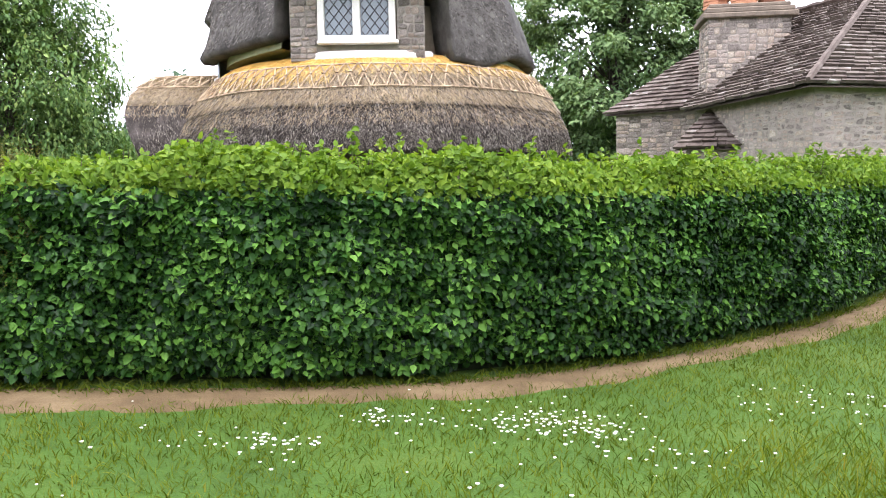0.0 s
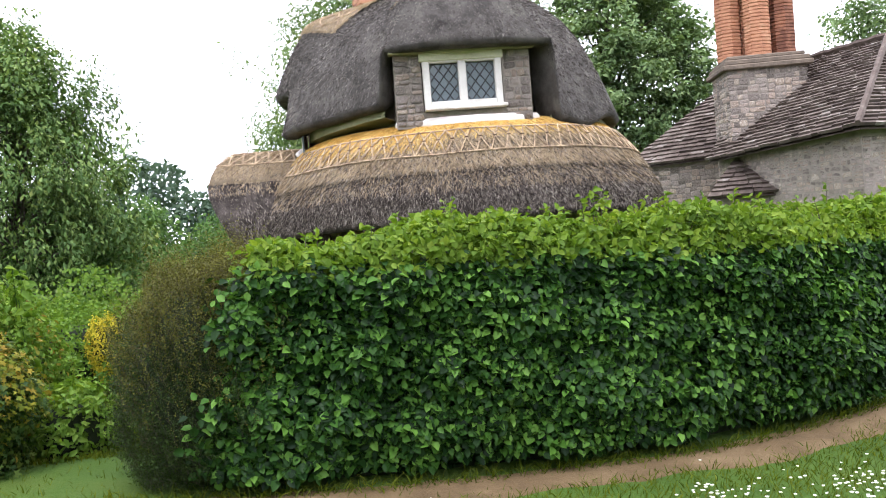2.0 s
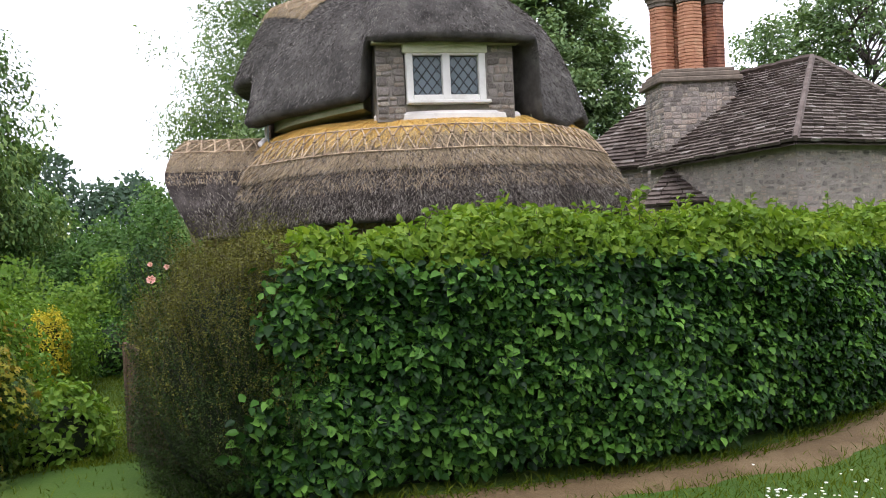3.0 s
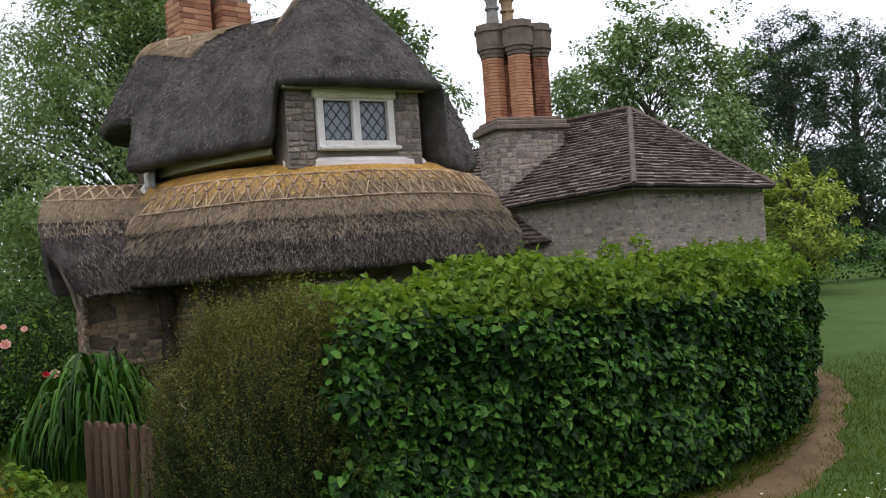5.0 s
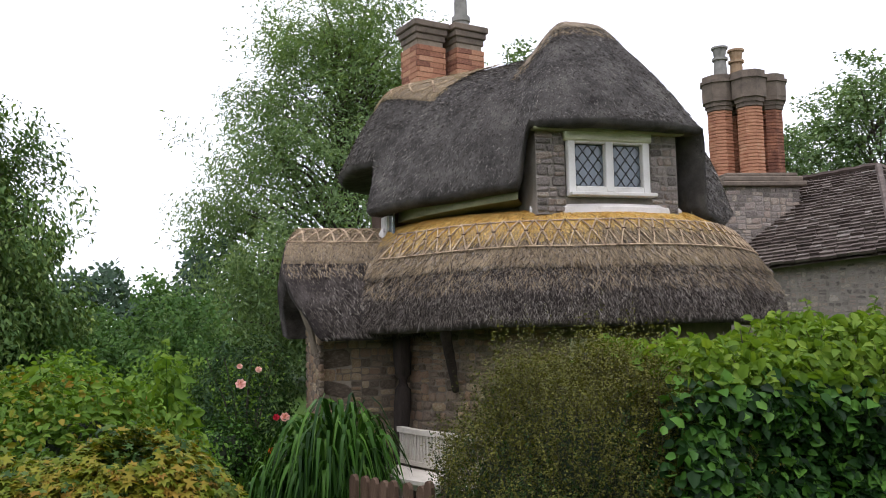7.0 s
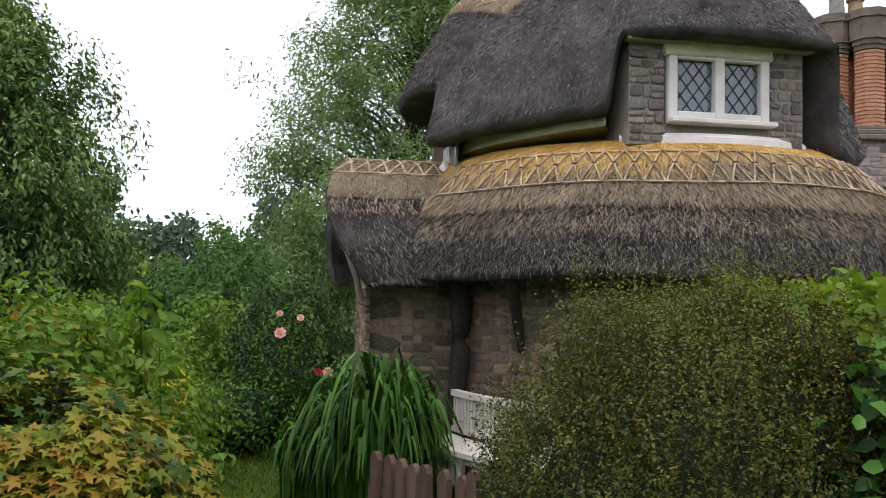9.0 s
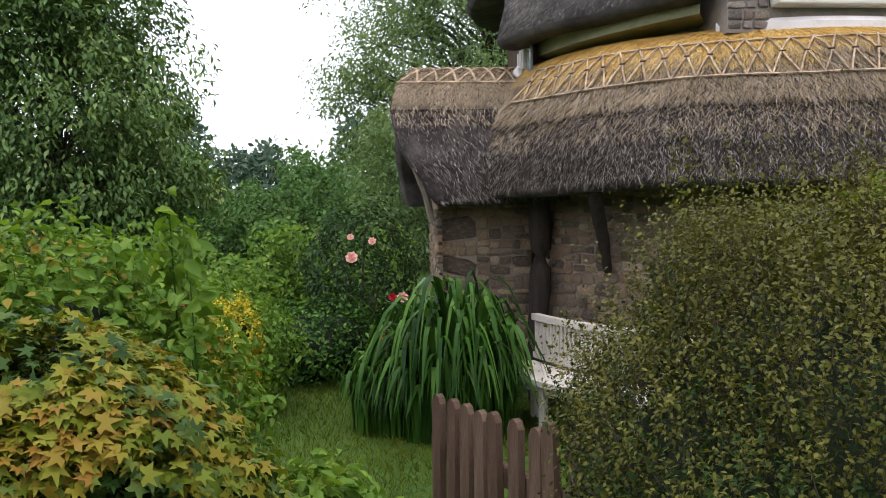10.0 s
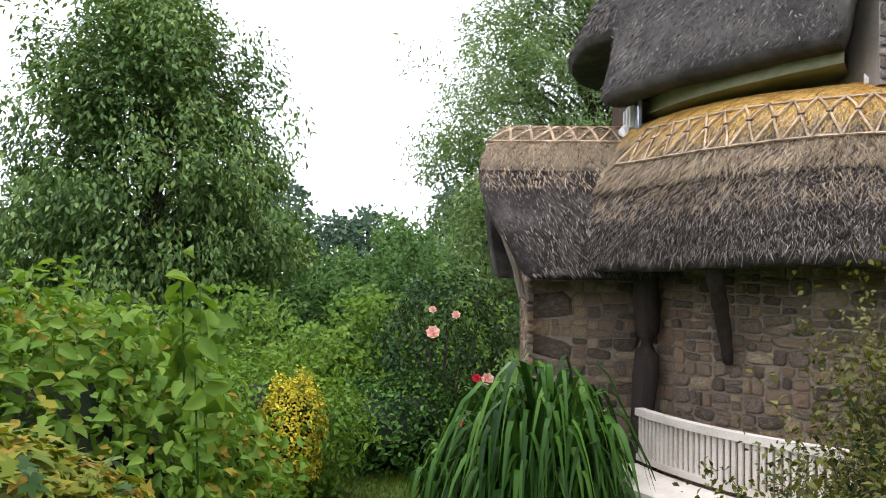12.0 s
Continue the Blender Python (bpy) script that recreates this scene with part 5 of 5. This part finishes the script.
bank("garden_border", "tangled green garden border", [(-9, 13), (-7.5, 13.5), (-6, 14), (-5, 14.5), (-4, 15)], 1.3, 0.9, 0.08, "shrub_leaf", 15000)
bank("dark_shrubbery", "dark green shrubbery behind the border", [(-14, 18), (-10, 18), (-7, 18), (-4.5, 18)], 2.2, 1.2, 0.1, "bank_leaf", 22000)


def tall_shoots():
    t = thing("tall_shoots", "tall leafy green shoots above the shrub", "plant")
    bm = bmesh.new()
    P, N = [], []
    for x, y, h in ((-4.72, 7.0, 1.62), (-4.68, 7.05, 1.5), (-5.35, 7.0, 1.52), (-5.2, 6.8, 1.4), (-5.6, 7.1, 1.45), (-4.95, 7.1, 1.4), (-5.05, 6.9, 1.35), (-4.6, 6.8, 1.3)):
        tube(bm, [(x, y, 0.3), (x + 0.02, y, h * 0.6), (x, y - 0.02, h)], [0.007, 0.005, 0.002], 4)
        k = int(h * 44)
        f = RNG.uniform(0.35, 1.0, k)
        a = RNG.uniform(0, 6.28, k)
        P.append(np.stack([x + np.cos(a) * 0.03, y + np.sin(a) * 0.03, f * h], 1))
        N.append(np.stack([np.cos(a), np.sin(a), np.ones(k)], 1))
    part("stem_mass", bm, "lily_leaf", t)["kind"] = "stuff"
    leaves("foliage", np.concatenate(P), np.concatenate(N), 0.085, "shrub_leaf", t, width=0.55, droop=0.3, jitter=0.4)


tall_shoots()


def bloom(name, label, c, r, mat):
    """A full rose bloom of curled petals."""
    bm = bmesh.new()
    heart = bm.verts.new(Vector(c))
    for ring, k in ((1.0, 7), (0.72, 6), (0.42, 5)):
        for s in range(k):
            a = 2 * math.pi * s / k + ring * 3
            o = Vector((math.cos(a), math.sin(a), 0))
            t = Vector((-math.sin(a), math.cos(a), 0))
            up = Vector((0, 0, 1))
            q = [o * r * ring * 0.7 + t * r * 0.45 + up * r * 0.25, o * r * ring + up * r * (1.0 - ring * 0.5), o * r * ring * 0.7 - t * r * 0.45 + up * r * 0.25]
            bm.faces.new([heart] + [bm.verts.new(Vector(c) + v) for v in q])
    bmesh.ops.rotate(bm, cent=c, matrix=Matrix.Rotation(radians(62), 3, "X"), verts=bm.verts[:])
    return tagged(part(name, bm, mat), label, "flower", "roses")


for c, r, m, l in (((-4.29, 11.55, 1.07), 0.062, "petal_pink", "large open pink rose bloom"), ((-4.3, 11.6, 1.26), 0.035, "petal_pink", "small pink rose bloom"), ((-4.1, 11.55, 1.22), 0.04, "petal_pink", "small pink rose bloom"),
                   ((-3.83, 11.4, 0.71), 0.055, "petal_pink", "pale pink rose bloom"), ((-3.92, 11.45, 0.71), 0.04, "petal_red", "deep red rose bloom"), ((-4.0, 10.8, 0.45), 0.035, "petal_orange", "orange-red flower in the border")):
    bloom("rose_bloom", l, c, r, m)


def strap_leaves(name, P, A, H, reach, width, parent, label=""):
    """Strap leaves that rise from P, arch over towards the angle A and hang by their tips."""
    n, segs = len(P), 9
    out = np.stack([np.cos(A), np.sin(A), np.zeros(n)], 1)
    side = np.stack([-np.sin(A), np.cos(A), np.zeros(n)], 1)
    twist = RNG.normal(0, 0.5, (n, 1))
    side = unit(side + out * twist)
    rows = []
    for k in range(segs + 1):
        f = k / segs
        c = P + out * (reach * f ** 1.7)[:, None] + np.array([0, 0, 1.0]) * (H * (2.2 * f - 1.75 * f ** 2.7) / 0.87)[:, None]
        w = (width * (0.55 + 0.45 * min(1, f * 3)) * (1 - f ** 5 * 0.93))[:, None]
        rows += [c - side * w * 0.5, c + side * w * 0.5]
    V = np.stack(rows, 1)
    i = np.arange(n)[:, None] * (2 * segs + 2)
    F = np.concatenate([i + np.array([[2 * k, 2 * k + 1, 2 * k + 3, 2 * k + 2]]) for k in range(segs)])
    return fast_mesh(name, V.reshape(-1, 3), F, "lily_leaf", parent, label)


def daylily(c, n, h, spread, label, single=0):
    t = thing("daylily", label, "plant")
    def batch(m, front):
        a = RNG.uniform(math.pi, 2 * math.pi, m) if front else RNG.uniform(0, 2 * math.pi, m)
        r = RNG.uniform(0.3 if front else 0, 1, m) ** 0.6
        P = np.stack([c[0] + np.cos(a) * r * spread * 0.65, c[1] + np.sin(a) * r * spread * 0.45, np.full(m, -0.01)], 1)
        H = h * (1.05 - 0.4 * r) * RNG.uniform(0.55, 1.1, m)
        return P, a + RNG.normal(0, 0.95, m), H, H * RNG.uniform(0.12, 0.6, m), RNG.uniform(0.026, 0.048, m)
    P, A, H, R, W = batch(n, False)
    strap_leaves("leaf_mass", P, A, H, R, W, t)["kind"] = "stuff"
    P, A, H, R, W = batch(single, True)
    for k in range(single):
        q = slice(k, k + 1)
        strap_leaves("leaf", P[q], A[q], H[q], R[q], W[q] * 1.1, t)
    return t


daylily((-3.5, 9.42), 460, 1.0, 0.62, "large clump of strap-leaved daylilies by the wall", 70)
daylily((-3.95, 9.55), 200, 0.62, 0.38, "arching clump of green strap leaves")
daylily((-3.4, 9.85), 150, 0.98, 0.3, "clump of strap-leaved daylilies beside the bench")


# ---- gate and bench ----
def picket_gate():
    g = thing("picket_gate", "weathered brown wooden picket gate standing open", "gate")
    a, b = Vector((-3.76, 6.66)), Vector((-3.42, 5.98))
    d = (b - a).normalized()
    n = Vector((d.y, -d.x))
    turn = math.atan2(d.y, d.x)
    length = (b - a).length
    for k in range(9):
        p = a + d * (k * length / 8 + 0.02)
        h = 0.9 + 0.006 * k + float(RNG.uniform(-0.015, 0.015))
        bm = bmesh.new()
        w = 0.055
        outline = [(-w / 2, 0.06), (w / 2, 0.06), (w / 2, h - 0.03), (w * 0.3, h - 0.008), (0, h), (-w * 0.3, h - 0.008), (-w / 2, h - 0.03)]
        f = [bm.verts.new((x, -0.012, z)) for x, z in outline]
        r = [bm.verts.new((x, 0.012, z)) for x, z in outline]
        bm.faces.new(f)
        bm.faces.new(r[::-1])
        for i in range(7):
            bm.faces.new((f[i], r[i], r[(i + 1) % 7], f[(i + 1) % 7]))
        o = part("picket", bm, "old_wood", g)
        o.matrix_basis = Matrix.Translation((p.x, p.y, 0)) @ Matrix.Rotation(turn, 4, "Z") @ Matrix.Rotation(float(RNG.normal(0, 0.012)), 4, "Y")
    mid = (a + b) / 2 - n * 0.03
    for z in (0.25, 0.72):
        part("rail", box_bm((length + 0.1, 0.03, 0.07), (mid.x, mid.y, z), 0.005, turn), "old_wood", g)
    post = b + d * 0.16
    part("gate_post", box_bm((0.07, 0.07, 0.96), (post.x, post.y, 0.42), 0.01, turn), "old_wood", g)


picket_gate()


def bench():
    """Curved white slatted bench against the round wall."""
    be = thing("curved_bench", "white painted slatted bench curving along the wall", "bench")
    phis = steps(74, 34, 24)
    spot = lambda p, r, z: (-0.62 - math.sin(radians(p)) * r, 10.6 - math.cos(radians(p)) * r, z)
    def arc(name, r0, r1, z0, z1):
        bm = bmesh.new()
        rows = [[bm.verts.new(spot(p, r, z)) for p in phis] for r, z in ((r0, z0), (r1, z0), (r1, z1), (r0, z1))]
        for q in range(4):
            A1, B1 = rows[q], rows[(q + 1) % 4]
            for k in range(len(phis) - 1):
                bm.faces.new((A1[k], A1[k + 1], B1[k + 1], B1[k]))
        bm.faces.new([r[0] for r in rows])
        bm.faces.new([r[-1] for r in rows][::-1])
        return part(name, bm, "paint_shaded", be)
    arc("seat", 2.34, 2.73, 0.35, 0.385)
    arc("apron", 2.64, 2.67, 0.29, 0.35)
    arc("top_rail", 2.3, 2.36, 0.69, 0.735)
    arc("bottom_rail", 2.32, 2.35, 0.41, 0.45)
    for p in steps(73.2, 34.8, 36):
        x, y, z = spot(p, 2.335, 0.61)
        part("slat", box_bm((0.026, 0.018, 0.28), (x, y, 0.565), 0.003, -radians(p)), "paint_shaded", be)
    for p in (72, 60, 48, 36):
        for r in (2.38, 2.66):
            x, y, z = spot(p, r, 0.17)
            part("leg", box_bm((0.05, 0.05, 0.4), (x, y, 0.15), 0.005, -radians(p)), "paint_shaded", be)


bench()


# ---- grass and daisies ----
def grass(name, label, n, x0, x1, y0, y1, h, seed):
    x, y = RNG.uniform(x0, x1, n), RNG.uniform(y0, y1, n)
    edge = np.where(x > -3.4, hedge_line(x), 5.05 - 0.12 * (-3.4 - x))
    bare = 0.36 - 0.03 * np.clip(x, 0, 3) + 0.07 * np.sin(x * 2.3) + 0.04 * np.sin(x * 9) + RNG.normal(0, 0.06, n)
    keep = (y < edge - bare) | (y > edge + 1.2) | (RNG.uniform(0, 1, n) < 0.06)
    away = np.maximum(np.maximum(x0 - x, x - x1), np.maximum(y0 - y, y - y1)) + 1.6
    keep &= RNG.uniform(0, 1, n) > np.clip(away / 1.6, 0, 1) * (0.9 if name == "lawn_grass" else 0.0)
    keep &= ((x - CX) ** 2 + (y - CY) ** 2 > 2.1 ** 2)
    x, y = x[keep], y[keep]
    P = np.stack([x, y, gz(x, y) - 0.01], 1)
    D = np.stack([RNG.normal(0, 0.35, len(x)), RNG.normal(0, 0.35, len(x)), np.ones(len(x))], 1)
    o = blades(name, P, D, h, 0.006, "grass", None, "", bend=0.4, segs=2)
    tagged(o, label, "grass", kind="stuff")


grass("lawn_grass", "short green lawn grass with daisies", 185000, -7.5, 8.0, -0.4, 9.0, 0.07, 1)
grass("garden_grass", "short green grass of the garden path", 50000, -5.4, -2.6, 5.3, 13.5, 0.06, 2)
tall = RNG.normal(0, 1, (2600, 2)) * [0.7, 0.35] + [2.6, 3.65]
o = blades("long_grass", np.stack([tall[:, 0], tall[:, 1], gz(tall[:, 0], tall[:, 1])], 1), np.stack([RNG.normal(0, 0.3, 2600), RNG.normal(0, 0.3, 2600), np.ones(2600)], 1), 0.16, 0.006, "grass", bend=0.5, segs=3)
tagged(o, "tuft of longer unmown grass", "grass", kind="stuff")
edge_x = RNG.uniform(-3.6, 5.5, 2600)
edge_y = hedge_line(edge_x) - RNG.uniform(-0.1, 0.1, 2600)
o = blades("verge_grass", np.stack([edge_x, edge_y, gz(edge_x, edge_y)], 1), np.stack([RNG.normal(0, 0.4, 2600), RNG.normal(-0.3, 0.4, 2600), np.ones(2600)], 1), 0.1, 0.006, "grass", bend=0.5, segs=2)
tagged(o, "thin tufts of grass at the hedge foot", "grass", kind="stuff")


def daisies():
    """White clover and daisy heads scattered in drifts."""
    P = []
    for cx, cy, r, n in ((0.5, 4.5, 0.34, 90), (0.85, 4.4, 0.3, 50), (-0.22, 4.48, 0.2, 40), (-0.76, 4.05, 0.2, 45), (1.14, 4.03, 0.35, 30), (2.2, 4.95, 0.5, 40), (0.3, 3.6, 1.6, 40), (-1.3, 3.94, 0.5, 16)):
        P.append(np.stack([RNG.normal(cx, r * 0.6, n), RNG.normal(cy, r * 0.42, n)], 1))
    P = np.concatenate(P)
    k = 6
    V, F = [], []
    for x, y in P:
        z = float(gz(x, y)) + float(RNG.uniform(0.04, 0.075))
        r = float(RNG.uniform(0.006, 0.012))
        i = len(V)
        V.append((x, y, z + 0.004))
        for s in range(k):
            V.append((x + r * math.cos(s * 2 * math.pi / k), y + r * math.sin(s * 2 * math.pi / k), z + r * 0.3))
            V.append((x + r * 0.5 * math.cos((s + 0.5) * 2 * math.pi / k), y + r * 0.5 * math.sin((s + 0.5) * 2 * math.pi / k), z - r * 0.4))
        for s in range(k):
            a, b, c = i + 1 + 2 * s, i + 2 + 2 * s, i + 1 + 2 * ((s + 1) % k)
            F += [(i, a, c), (a, b, c)]
    tagged(obj("daisies", V, F, "petal_white"), "small white daisies and clover heads in the grass", "flowers", kind="stuff")


daisies()
